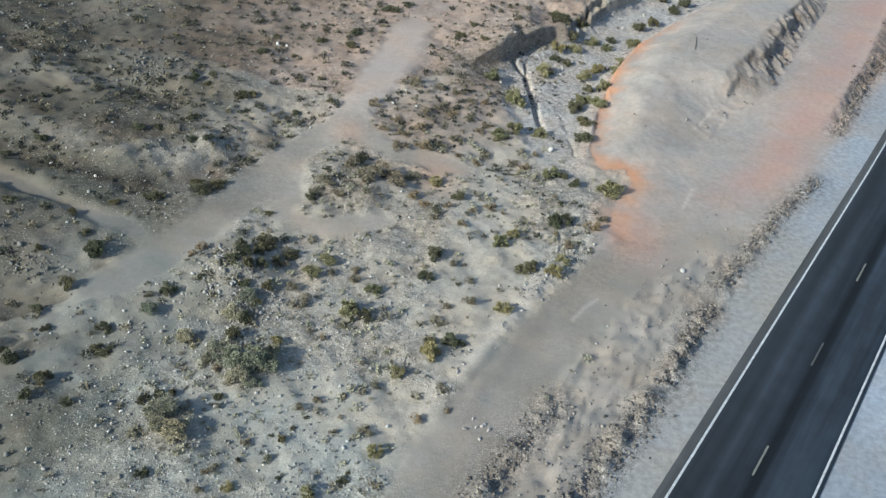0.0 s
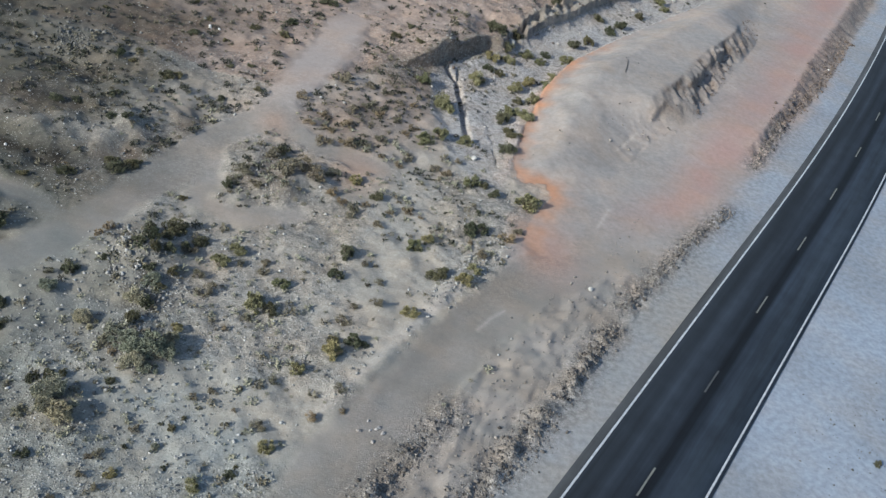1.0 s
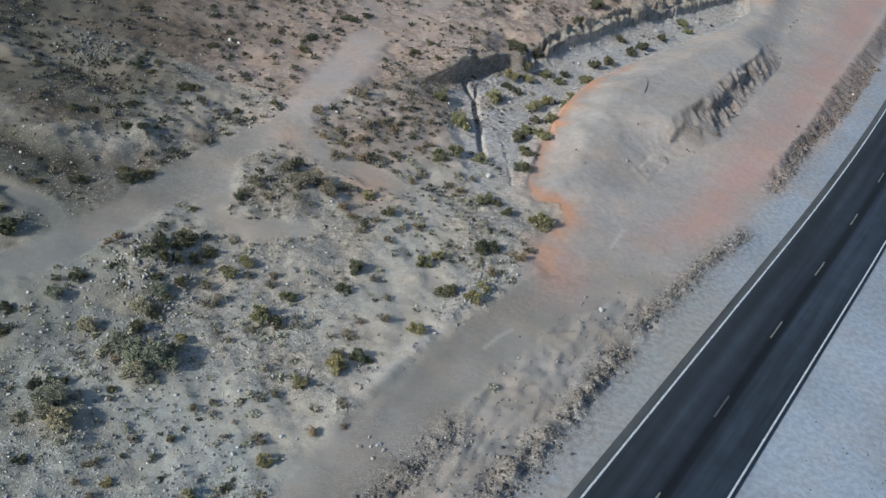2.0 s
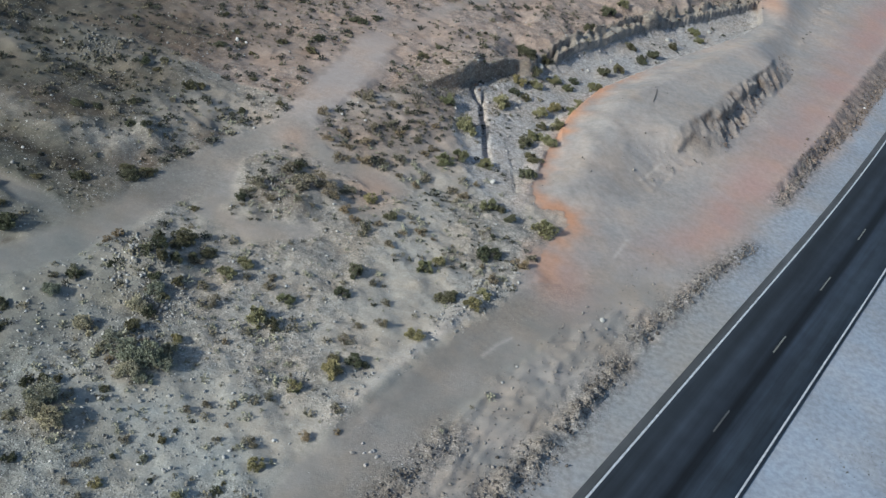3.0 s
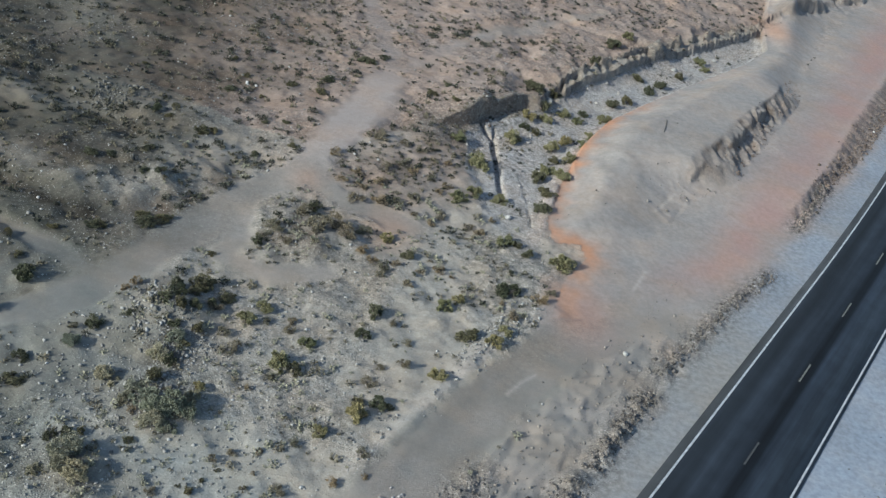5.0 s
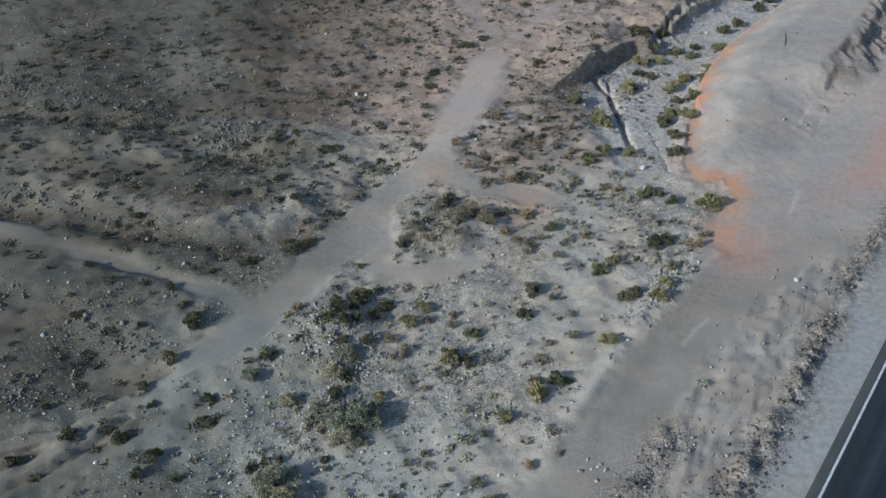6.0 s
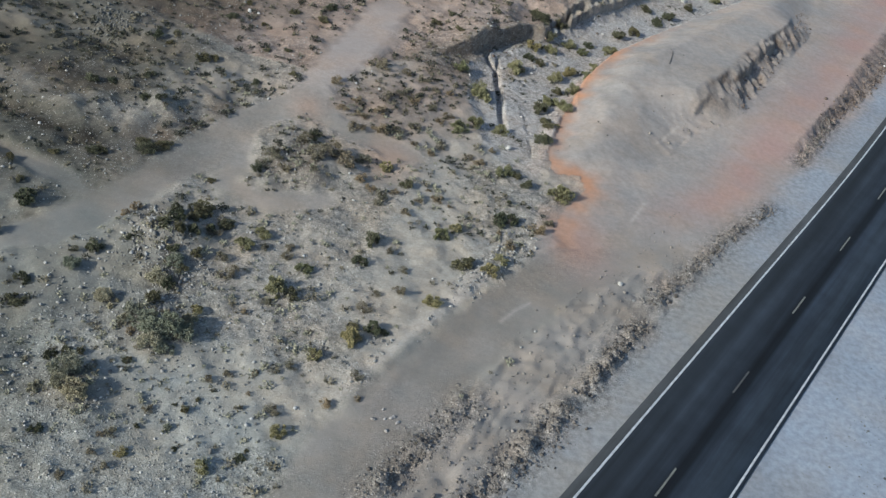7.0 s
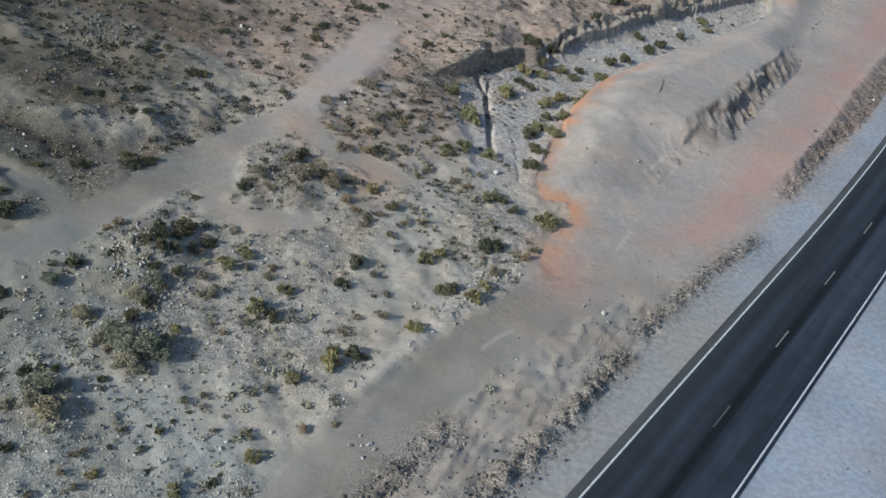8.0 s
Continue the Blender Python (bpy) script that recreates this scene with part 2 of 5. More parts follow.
ROAD = road_line()
ROAD_RIGHT_SIDE = ROAD + [(900, 300), (900, -700), (-200, -700)]
PAD_EDGE = [(16.8, 63.3), (18.1, 68.8), (20.4, 73.2), (20.0, 75.3), (17.6, 74.7), (17.1, 78.2), (18.6, 85.1), (21.2, 93.5), (24.7, 100.7), (30.0, 108.0), (36.7, 116.8), (46.5, 129.0), (51.4, 137.1), (53.0, 146.7), (62, 178)]
PAD_RIGHT = [(21, 65), (26.5, 78), (32.0, 87.4), (35.3, 90.2), (38.8, 94.2), (42.4, 101.0), (46.6, 109.7), (51.2, 118.2), (55.0, 130.1), (63, 150), (74, 178)]
CUT_TOP = [(31.0, 89.3), (32.7, 93.9), (35.5, 97.8), (38.7, 103.4), (41.6, 108.6), (44.6, 112.8), (47.4, 117.2), (51.2, 127.0), (53.6, 131.5)]
CUT = CUT_TOP + PAD_RIGHT[8:2:-1]
BERM_TOE = [(48.7, 96.7), (52.8, 102.7), (57.1, 109.0), (63.7, 120.4), (69.0, 130.0)]
PAD = PAD_EDGE + PAD_RIGHT[::-1]
BANK_TOP = [(80, 180), (58.0, 154.0), (45.0, 139.8), (37.6, 131.4), (34.4, 128.0), (30.6, 123.9), (27.7, 120.1), (25.6, 117.3), (23.0, 113.6), (21.0, 110.8), (18.6, 106.2), (16.5, 102.9), (14.0, 100.2), (12.2, 98.0), (10.3, 96.3), (8.4, 93.6), (7.0, 92.2), (5.4, 91.2), (3.3, 88.8), (0.9, 85.6), (-3.3, 81.6)]
UPLAND = BANK_TOP + [(-14, 84), (-60, 110), (-60, 260), (110, 260)]
WASH = [(9.0, 91.4), (9.4, 93.8), (11.2, 96.4), (14.5, 98.6), (17.1, 101.6), (19.4, 105.0), (21.8, 109.8), (26.4, 115.4), (31.4, 122.6), (38.4, 130.2), (48.0, 140.5), (58.0, 152.0)] + PAD_EDGE[13:4:-1] + [(16.5, 70), (15.4, 66), (13.8, 70), (12.2, 75), (10.4, 78.7), (9.3, 84)]
TRACK_MAIN = [(2.5, 33), (4.0, 38.8), (6.6, 43.3), (9.9, 48.7), (14.2, 55.4), (18.4, 60.9), (23.1, 66.4), (31.3, 76.3), (39.1, 88.7), (47.0, 102.2), (56.7, 120.6), (70.3, 147.7), (85, 175)]
TRACK_UPPER = [(14, 150), (6.5, 122), (2.6, 110), (0.2, 101.0), (-1.3, 91.5), (-3.5, 82.5), (-5.3, 77.0), (-9.0, 71.7), (-11.2, 66.2), (-13.5, 61.4), (-15.9, 56.6), (-18.4, 52.6), (-22.0, 49.2), (-24.5, 47.3)]
TRACK_CROSS = [(-8.2, 71.5), (-8.4, 67), (-8.3, 63), (-4.8, 61.8), (-0.8, 63.5)]
TRACK_BRANCH = [(-5.5, 76.8), (-2.2, 74.9), (1.2, 73.7), (5.0, 72.5)]
TRACK_FORKS = [[(0.2, 100.5), (0.5, 103.5), (-0.5, 109.5), (-2.7, 117.0), (-6, 128)], [(0.4, 102.5), (2.6, 104.5), (6.2, 112.0), (12.5, 120.5), (18.0, 127.0), (27, 136)]]
TRACK_WEST = [(-62, 78.5), (-46, 71.3), (-40.2, 68.6), (-34.5, 66.0), (-29.0, 63.2), (-23.9, 61.0), (-19.2, 59.2), (-16.9, 58.2)]
WINDROWS = [[(49.4, 97.8), (48.0, 95.7), (45.5, 91.2), (42.8, 86.6)], [(38.1, 77.3), (33.2, 71.1), (29.4, 65.4), (24.9, 59.2)], [(24.0, 56.7), (21.4, 52.6), (19.0, 48.0)], [(18.0, 46.7), (15.7, 43.2), (13.0, 39.0), (10, 34)], [(11.6, 45.6), (10.0, 43.0), (8.2, 40.2), (6.0, 36.5)]]
PAD_ARCS = [[(22.9, 80.5), (22.6, 84.0), (22.9, 87.0), (23.8, 89.2), (25.5, 90.6)], [(26.2, 87.6), (28.0, 84.5), (30.6, 81.6), (33.5, 79.8)], [(28.5, 79.5), (30.6, 78.8), (32.0, 77.8)], [(33.0, 83.0), (34.4, 81.6)]]
RILL = [(10.7, 95.6), (12.1, 92.6), (12.5, 87.5), (13.0, 81.3)]
RILL_FORK = [(12.2, 95.3), (12.1, 92.6)]
RILL_WEST = [(-30.6, 39.6), (-28.0, 40.9), (-26.0, 42.6), (-24.2, 44.9), (-22.8, 46.8)]
RILL_FAR_WEST = [(-34.5, 41.5), (-32.6, 42.6), (-30.5, 45.0), (-27.0, 45.9), (-24.6, 47.8)]
GULLIES = [([(-60, 94), (-51, 89.5), (-43, 88.5), (-33, 85.4), (-25.5, 80.8), (-20.7, 77.8)], 2.2, 0.7), ([(-54, 77), (-44.9, 73.7), (-39.6, 71.0), (-34.1, 69.8), (-28.2, 67.0), (-20.4, 64.8), (-15.7, 66.0), (-12.9, 71.0), (-10.5, 75.0)], 1.6, 0.7), ([(-46, 60), (-37.3, 56.5), (-34.0, 55.2), (-30.5, 52.9), (-27, 52)], 1.7, 0.6), ([(-40, 43.5), (-33.5, 46.8), (-30.2, 48.3), (-26.8, 49.6), (-23.7, 50.8), (-20.0, 54.0)], 0.9, 0.35)]
RIDGES = [[(-56, 99.7), (-45.8, 92.7), (-38.5, 90.6), (-32.1, 87.3), (-26.2, 84.0), (-23.1, 82.2)], [(-40, 60), (-36.4, 58.6), (-33.5, 57.9), (-30.2, 56.1), (-27.9, 55.1), (-24.5, 53.5)], [(-34.5, 47.5), (-30.2, 48.9), (-26.8, 50.4), (-23.7, 51.6)], [(-45, 75.5), (-39, 73.5), (-33, 71.5)]]
LIP = [(1.0, 37.5), (2.6, 40.2), (4.5, 43.4), (6.3, 46.9), (9.2, 52.2), (12.1, 57.5), (14.6, 61.1), (16.9, 63.8)]
STRIP = [(-21.5, 49.6), (-25.5, 46.0), (-30.0, 42.5), (-37, 37)]
GRASS_BAND = [(-40, 75.5), (-34.7, 73.5), (-26.4, 70.0), (-19.6, 67.8), (-16.3, 70.1), (-13.6, 71.5)]
APRON = PAD_EDGE + [(x, y) for x, y in ROAD[::-1] if 55 < y < 200]
RILL_SIDE = [(14.9, 84.8), (15.5, 80.8), (15.7, 76.9)]
MOUNDS = [(-3.0, 67.6, 4.0, 0.7), (-10.6, 55.5, 2.4, 1.3), (-8.7, 46.0, 2.2, 0.5), (-11.8, 40.2, 2.0, 0.5), (-13.5, 73.5, 4.5, 0.6), (-21.0, 69.0, 6.0, 0.6), (-19.5, 83.0, 5.0, 0.6), (-33, 58, 7, 0.5), (-36, 84, 8, 1.0)]


def road_offset(x, y):
    """Signed distance from the road's centre line, positive on its left."""
    d = line_distance(x, y, ROAD)
    return np.where(inside(x, y, ROAD_RIGHT_SIDE), -d, d)


def track_cover(x, y):
    """How much of the ground is worn track, 0 to 1."""
    wob = 0.8 * fbm(x, y, 3.5, 31, 3)
    out = 0 * x
    for line, half in ((TRACK_UPPER, 1.7 - 2.6 * smooth((54 - y) / 5) + 0.75 * smooth((y - 78) / 12) - 3.2 * smooth((y - 99) / 5)), (TRACK_CROSS, 1.0), (TRACK_BRANCH, 0.9), (TRACK_WEST, 0.7)):
        out = np.maximum(out, smooth((half + 0.6 + wob - line_distance(x, y, line)) / 1.1))
    for line in TRACK_FORKS:
        out = np.maximum(out, 0.62 * smooth((1.7 + 1.2 * wob - line_distance(x, y, line)) / 1.4))
    near = line_distance(x, y, TRACK_MAIN)
    main = smooth((2.6 + 3.8 * smooth((y - 58) / 12) + 0.5 * wob - near) / 0.9) * (1 - inside(x, y, WASH))
    return np.maximum(np.maximum(out, main), 1.0 * inside(x, y, PAD))


def berm_limits(y):
    """Road offsets of the toe and of the top of the berm beside the far track."""
    return 8.4 - 0.9 * smooth((y - 96) / 12), 9.7 + 0.9 * smooth((y - 97) / 22)


def cut_place(x, y):
    """How far up the eroded cut a place lies: 0 at its toe, 1 on the pad above it."""
    toe, top = line_distance(x, y, PAD_RIGHT), line_distance(x, y, CUT_TOP)
    return np.where(inside(x, y, CUT), toe / (toe + top + 1e-6), 1.0)


def fins(x, y):
    """Sharp spurs and runnels that lead down the cut."""
    u, v = 0.92 * x + 0.39 * y, 0.92 * y - 0.39 * x
    bend = 0.35 * fbm(x, y, 2.4, 52, 2)
    return 1 - 2.6 * np.abs(fbm(u + bend, v / 5.0, 1.5, 54, 2)) + 0.5 * fbm(u + bend, v / 3.0, 0.55, 56, 2)


def strip_rills(x, y):
    return fbm((0.77 * x + 0.64 * y) / 5.0, 0.77 * y - 0.64 * x, 1.3, 29, 3)


def land(x, y):
    """Height of the ground."""
    x, y = np.asarray(x, float), np.asarray(y, float)
    off = road_offset(x, y)
    wild = smooth((off - 13) / 6)
    track = track_cover(x, y)
    rough = wild * (1 - 0.95 * track)
    z = 0.03 * fbm(x, y, 5.0, 2, 3) * smooth((np.abs(off) - 4.5) / 2)
    z = z + rough * ((0.22 + 0.3 * smooth((-x - 6) / 18)) * fbm(x, y, 12.0, 5, 4) + 0.19 * fbm(x, y, 2.0, 11, 4) + 0.11 * fbm(x, y, 0.9, 13, 2))
    for mx, my, r, h in MOUNDS:
        z = z + h * np.exp(-((x - mx) ** 2 + (y - my) ** 2) / (r * r)) * (1 - 0.9 * track) * (1 + 0.5 * fbm(x, y, 2.0, 21, 3))
    # rills down the spur above the upper track
    down, cross = 0.6 * x - 0.8 * y, 0.8 * x + 0.6 * y
    z = z + 0.42 * fbm(down / 8.0, cross + 0.3 * fbm(x, y, 3.0, 24, 2), 1.3, 23, 2) * np.exp(-(((x + 14.5) / 6) ** 2 + ((y - 72) / 5) ** 2)) * (1 - track)
    # dry gullies on the western slopes
    for line, wide, deep in GULLIES:
        z = z - 0.65 * deep * (1 + 0.6 * fbm(x, y, 3.0, 27, 3)) * np.exp(-((line_distance(x, y, line) / wide) ** 2)) * (1 - track)
    # rilled slope below the end of the upper track
    z = z + 0.42 * strip_rills(x, y) * np.exp(-((line_distance(x, y, STRIP) / 3.6) ** 2)) * (1 - track)
    # bladed ridges on the roadside
    along, across = 0.54 * x + 0.84 * y, 0.84 * x - 0.54 * y
    z = z + (0.20 * fbm(along / 4.5, across + 0.3 * fbm(x, y, 3.0, 14, 2), 1.15, 15, 3) + 0.17 * fbm(along / 3.0, across + 0.4 * fbm(x, y, 2.0, 16, 2), 0.62, 18, 2) + 0.08 * fbm(x, y, 0.75, 17, 2)) * smooth((off - 6.5) / 1.5) * smooth((15 - off) / 3) * smooth((74 - y) / 12) * (1 - track)
    # upland above the wash, with its cut bank
    d = line_distance(x, y, BANK_TOP) + (0.3 + 0.7 * smooth((x - 13) / 3)) * (0.8 * fbm(x, y, 3.4, 41, 3) + 0.4 * fbm(x, y, 1.5, 42, 3) + 0.8 * fbm(x, y, 6.5, 44, 2)) * (y > 80)
    up = inside(x, y, UPLAND)
    fall = 0.5 + 1.1 * smooth((fbm(x, y, 5.0, 45, 3) + 0.05) / 0.5) * smooth((x - 14) / 3)
    high = (1.55 - smooth((x - 12.5) / 3) * (0.75 - 0.75 * smooth((fbm(x, y, 5.0, 46, 2) + 0.1) / 0.5))) * (0.55 + 0.45 * smooth((x - 3) / 6)) * smooth((x + 12) / 8) * (1 + 0.2 * (1 - track) * fbm(x, y, 3.0, 43, 3)) + 0.7 * np.exp(-(((x - 10.2) / 2.8) ** 2 + ((y - 97.5) / 4) ** 2))
    foot = np.maximum(smooth(1 - d / fall) * smooth((x - 7.6) / 1.0), smooth(1 - d / 10.5) * smooth((9.6 - x) / 5.5))
    z = z + np.where(up, high * np.exp(-np.maximum(d, 0) / 22), high * foot * (off > 0))
    z = z + (0.30 * fbm(x, y, 0.9, 47, 3) + 0.26 * (fins(x, y) - 0.4) * ~up) * np.exp(-(((d - 0.7) / 1.3) ** 2)) * (y > 92) * smooth((x - 17) / 3)
    # wash bed
    bed = inside(x, y, WASH)
    edge = line_distance(x, y, WASH + WASH[:1])
    z = np.where(bed, z * (1 - 0.5 * smooth(edge / 2)) - 0.45 * smooth(edge / 1.6) * smooth((y - 70) / 14), z)
    # built-up pad with an eroded cut on its right
    pad = inside(x, y, PAD)
    left, right = line_distance(x, y, PAD_EDGE), line_distance(x, y, PAD_RIGHT)
    raw = smooth((y - 89.5) / 4) * smooth((124 - y) / 8)
    ragged = raw * (0.8 * fbm(x, y, 3.0, 51, 3) + 0.5 * fbm(x, y, 1.1, 53, 2))
    climb = cut_place(x, y) + 0.10 * ragged * inside(x, y, CUT)
    s = 0.45 * x + 0.89 * y
    hollow = np.exp(-(((s - 108.7) / 4.8) ** 4)) + np.exp(-(((s - 117.4) / 1.7) ** 2)) + 0.8 * np.exp(-(((s - 96.2) / 1.3) ** 2))
    hollow = np.clip(hollow * (0.9 + 0.9 * fbm(x, y, 2.2, 55, 2)), 0, 1)
    steep_wall = 0.18 * smooth(climb / 0.8) + 0.82 * smooth((climb - 0.62 - 0.10 * fbm(x, y, 1.6, 66, 2)) / 0.11)
    wall = (1 - hollow) * np.clip(climb, 0, 1) + hollow * steep_wall
    face = (1 - raw) * smooth(right / 7.0) + raw * np.where(inside(x, y, CUT), wall, 1.0)
    low, high_off = berm_limits(y)
    far_track = 0.95 * smooth((y - 84) / 14) * smooth((off - low) / (high_off - low)) * (x > 20)
    z = np.where(pad, z + far_track + 1.6 * smooth((y - 62) / 34) * smooth((left + 0.3 * fbm(x, y, 2, 61, 2)) / 4.6) * face, z)
    slope_zone = raw * inside(x, y, CUT) * smooth(climb / 0.25) * smooth((1.0 - climb) / 0.2)
    z = z + slope_zone * (0.5 + 1.1 * smooth((fbm(x, y, 3.0, 69, 2) + 0.4) / 0.8)) * (0.17 * fins(x + 0.5 * fbm(x, y, 1.3, 76, 2), y) + 0.2 * fbm(0.92 * x + 0.39 * y, (0.92 * y - 0.39 * x) / 2.5, 0.7, 68, 2) - 0.08)
    # trampled spoil round the cut, low pushed-up arcs and wheel ruts on the pad
    spoil = np.exp(-(((x - 32.5) / 4.5) ** 2 + ((y - 86.5) / 5.0) ** 2))
    z = z + pad * smooth(left / 3) * spoil * (0.12 * np.maximum(fins(x, y) - 0.4, 0) * smooth(3 * fbm(x, y, 1.8, 64, 2)) + 0.13 * fbm(x, y, 0.9, 63, 3))
    for arc in PAD_ARCS:
        z = z + pad * 0.07 * np.exp(-((line_distance(x, y, arc) / 0.6) ** 2)) * np.clip(0.6 + 1.6 * fbm(x, y, 1.6, 67, 3), 0, 2)
    z = z + pad * smooth(left / 2) * (0.05 * fbm(x, y, 4.5, 58, 3) + 0.015 * fbm(x, y, 1.2, 60, 2))
    # far track stands above the shoulder
    z = z + np.where(pad | bed | up, 0, 1) * far_track
    berm = smooth((off - low + 0.4) / 0.6) * smooth((high_off - off) / 0.8) * smooth((y - 86) / 8) * (x > 20)
    z = z + berm * (0.30 * fbm((0.54 * x + 0.84 * y), (0.84 * x - 0.54 * y) / 2.5, 1.1, 73, 3) + 0.14 * fbm(x, y, 0.7, 74, 2))
    # windrows of bladed rubble
    for line, tall in zip(WINDROWS, (0.3, 0.16, 0.36, 0.36, 0.24)):
        z = z + tall * np.exp(-((line_distance(x, y, line) / 0.6) ** 2)) * np.clip(0.55 + 1.7 * fbm(x, y, 0.95, 71, 3), 0, 2)
    # low lip beside the track
    lip = line_distance(x, y, LIP[2:])
    z = z + 0.22 * np.exp(-(((lip - 0.6) / 0.9) ** 2)) * wild * (1 + 0.3 * fbm(x, y, 2.2, 75, 3))
    # narrow rills cut into the wash
    wob = 0.12 * fbm(x, y, 0.9, 81, 2)
    for line, half, deep in ((RILL, 0.38, 0.55), (RILL_FORK, 0.22, 0.35), (RILL_SIDE, 0.14, 0.2), (RILL_WEST, 0.4, 0.45), (RILL_FAR_WEST, 0.3, 0.35)):
        z = z - deep * smooth((half + wob - line_distance(x, y, line)) / 0.18)
    far = np.hypot(x - 10, y - 80)
    return z * smooth((700 - far) / 400) - 0.02
# terrain end


def steps(*stretches):
    """Growing coordinates: (from, to, spacing) stretches with wide rings beyond them."""
    inner = np.concatenate([np.arange(a, b, s) for a, b, s in stretches])
    ring = 1.28 ** np.arange(1, 34)
    return np.concatenate([inner[0] - ring[::-1], inner, inner[-1] + ring])


def mesh_of(name, verts, faces, material):
    """A mesh from arrays of points and of equal-sided faces."""
    me = bpy.data.meshes.new(name)
    verts, faces = np.asarray(verts, np.float32), np.asarray(faces, np.int32)
    me.vertices.add(len(verts))
    me.vertices.foreach_set("co", verts.ravel())
    me.loops.add(faces.size)
    me.loops.foreach_set("vertex_index", faces.ravel())
    me.polygons.add(len(faces))
    me.polygons.foreach_set("loop_start", np.arange(len(faces), dtype=np.int32) * faces.shape[1])
    me.update(calc_edges=True)
    me.validate()
    if material:
        me.materials.append(material)
    return me


def build_ground():
    xs = steps((-64, -30, 0.4), (-30, 11, 0.24), (11, 13.9, 0.12), (13.9, 57, 0.19), (57, 92, 0.5))
    ys = steps((30, 80, 0.22), (80, 130, 0.22), (130, 176, 0.55))
    x, y = np.meshgrid(xs, ys)
    z = land(x, y)
    verts = np.stack([x, y, z], -1).reshape(-1, 3)
    i = np.arange(len(ys) - 1)[:, None] * len(xs) + np.arange(len(xs) - 1)
    faces = np.stack([i, i + 1, i + 1 + len(xs), i + len(xs)], -1).reshape(-1, 4)
    me = mesh_of("ground", verts, faces, GROUND)
    me.polygons.foreach_set("use_smooth", np.ones(len(faces), bool))
    off = road_offset(x, y)
    n1, n2 = fbm(x, y, 4.0, 91, 4), fbm(x, y, 1.3, 95, 3)
    left_of_road = smooth((off - 3.0) / 1.0)
    wild = smooth((off - 12.5 + n1) / 3)
    track = track_cover(x, y) * left_of_road
    bed = smooth((line_distance(x, y, WASH + WASH[:1]) + 0.4 + 0.4 * n2) / 1.2) * inside(x, y, WASH) * smooth((y - 66) / 16) * (0.85 + 0.3 * n2)
    pad_in = inside(x, y, PAD)
    rim = line_distance(x, y, PAD_EDGE)
    orange = np.exp(-((rim / (1.05 + 0.7 * smooth((82 - y) / 10) + 0.5 * n2)) ** 2)) * (0.45 + 0.4 * n1 + 0.3 * n2) * smooth((116 - y) / 14) * smooth((y - 61) / 5)
    orange = orange * np.where(pad_in, 1.3, 0.45)
    orange += 0.22 * np.exp(-(((x - 19.0) / 2.0) ** 2 + ((y - 64.0) / 2.6) ** 2))
    orange += 0.35 * np.exp(-(((x - 3.2) / 2.2) ** 2 + ((y - 71.0) / 3.0) ** 2)) + 0.3 * np.exp(-(((x + 4.6) / 1.4) ** 2 + ((y - 76.0) / 1.6) ** 2))
    orange += 0.6 * np.exp(-(((x - 54.5) / 2.0) ** 2 + ((y - 146.0) / 6.0) ** 2))
    pink_line = line_distance(x, y, [(24, 66), (28.1, 71.5), (34.2, 77.6), (42.5, 92.0), (54.5, 112.8), (72.7, 149.2), (90, 180)])
    pink = 0.22 * track * smooth((y - 74) / 10) * smooth((9 - x) / 3)
    pink += 0.55 * np.exp(-(((x - 19.5) / 2.4) ** 2 + ((y - 65.0) / 4.0) ** 2))
    pink += np.exp(-((pink_line / (2.4 + 1.0 * smooth((y - 80) / 20))) ** 2)) * (0.65 + 0.3 * n1) * smooth((y - 66) / 14)
    graded = np.where(off > 0, 1 - smooth((off - 6.2 + 1.2 * n1) / 2.0), 1)
    rubble = 0 * x
    for line in WINDROWS:
        rubble = np.maximum(rubble, np.exp(-((line_distance(x, y, line) / 1.3) ** 2)))
    gravel = np.clip(wild * (0.25 + 0.55 * smooth((fbm(x, y, 7.0, 111, 4) + 0.3) / 0.6) + 0.15 * n1) * (1 - 0.75 * track) + 0.5 * bed + rubble, 0, 1) * np.where(pad_in, 0.08, 1) * np.where(off < 4, 0.35, 1)
    d = line_distance(x, y, BANK_TOP)
    litter_and_shade = np.exp(-((line_distance(x, y, [(-2, 79), (2, 79), (6, 83), (7.5, 88)]) / 4.8) ** 2)) * (0.28 + 0.4 * n1)
    # bank face: reddish-brown soil, its shade put into the colour as well
    litter_and_shade = np.maximum(litter_and_shade, 0.5 * np.exp(-((d / 1.8) ** 2)) * (y > 88) * (0.6 + 0.9 * n1))
    litter_and_shade = np.maximum(litter_and_shade, 0.6 * np.exp(-((line_distance(x, y, [(-11.6, 57.0), (-9.3, 54.0), (-9.0, 50.5)]) / 2.0) ** 2)) * (0.8 + 0.8 * n2))
    for mx, my, r, h in MOUNDS[:4]:
        litter_and_shade = np.maximum(litter_and_shade, 0.75 * np.exp(-((x - mx) ** 2 + (y - my) ** 2) / (r * r * 1.3)) * (0.8 + 0.6 * n2))
    west = smooth((-x - 8 + 5 * n1 + 0.2 * (y - 60)) / 21)
    litter_and_shade = np.maximum(litter_and_shade, 0.58 * west * (0.8 + 0.7 * fbm(x, y, 9, 99, 3)))
    # gully beds: dark brush cover plus the shade of the gullies, as colour
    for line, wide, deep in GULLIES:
        litter_and_shade = np.maximum(litter_and_shade, 0.85 * np.exp(-((line_distance(x, y, line) / (1.2 * wide)) ** 2)) * (0.8 + 0.7 * n2))
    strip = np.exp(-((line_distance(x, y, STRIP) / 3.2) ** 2))
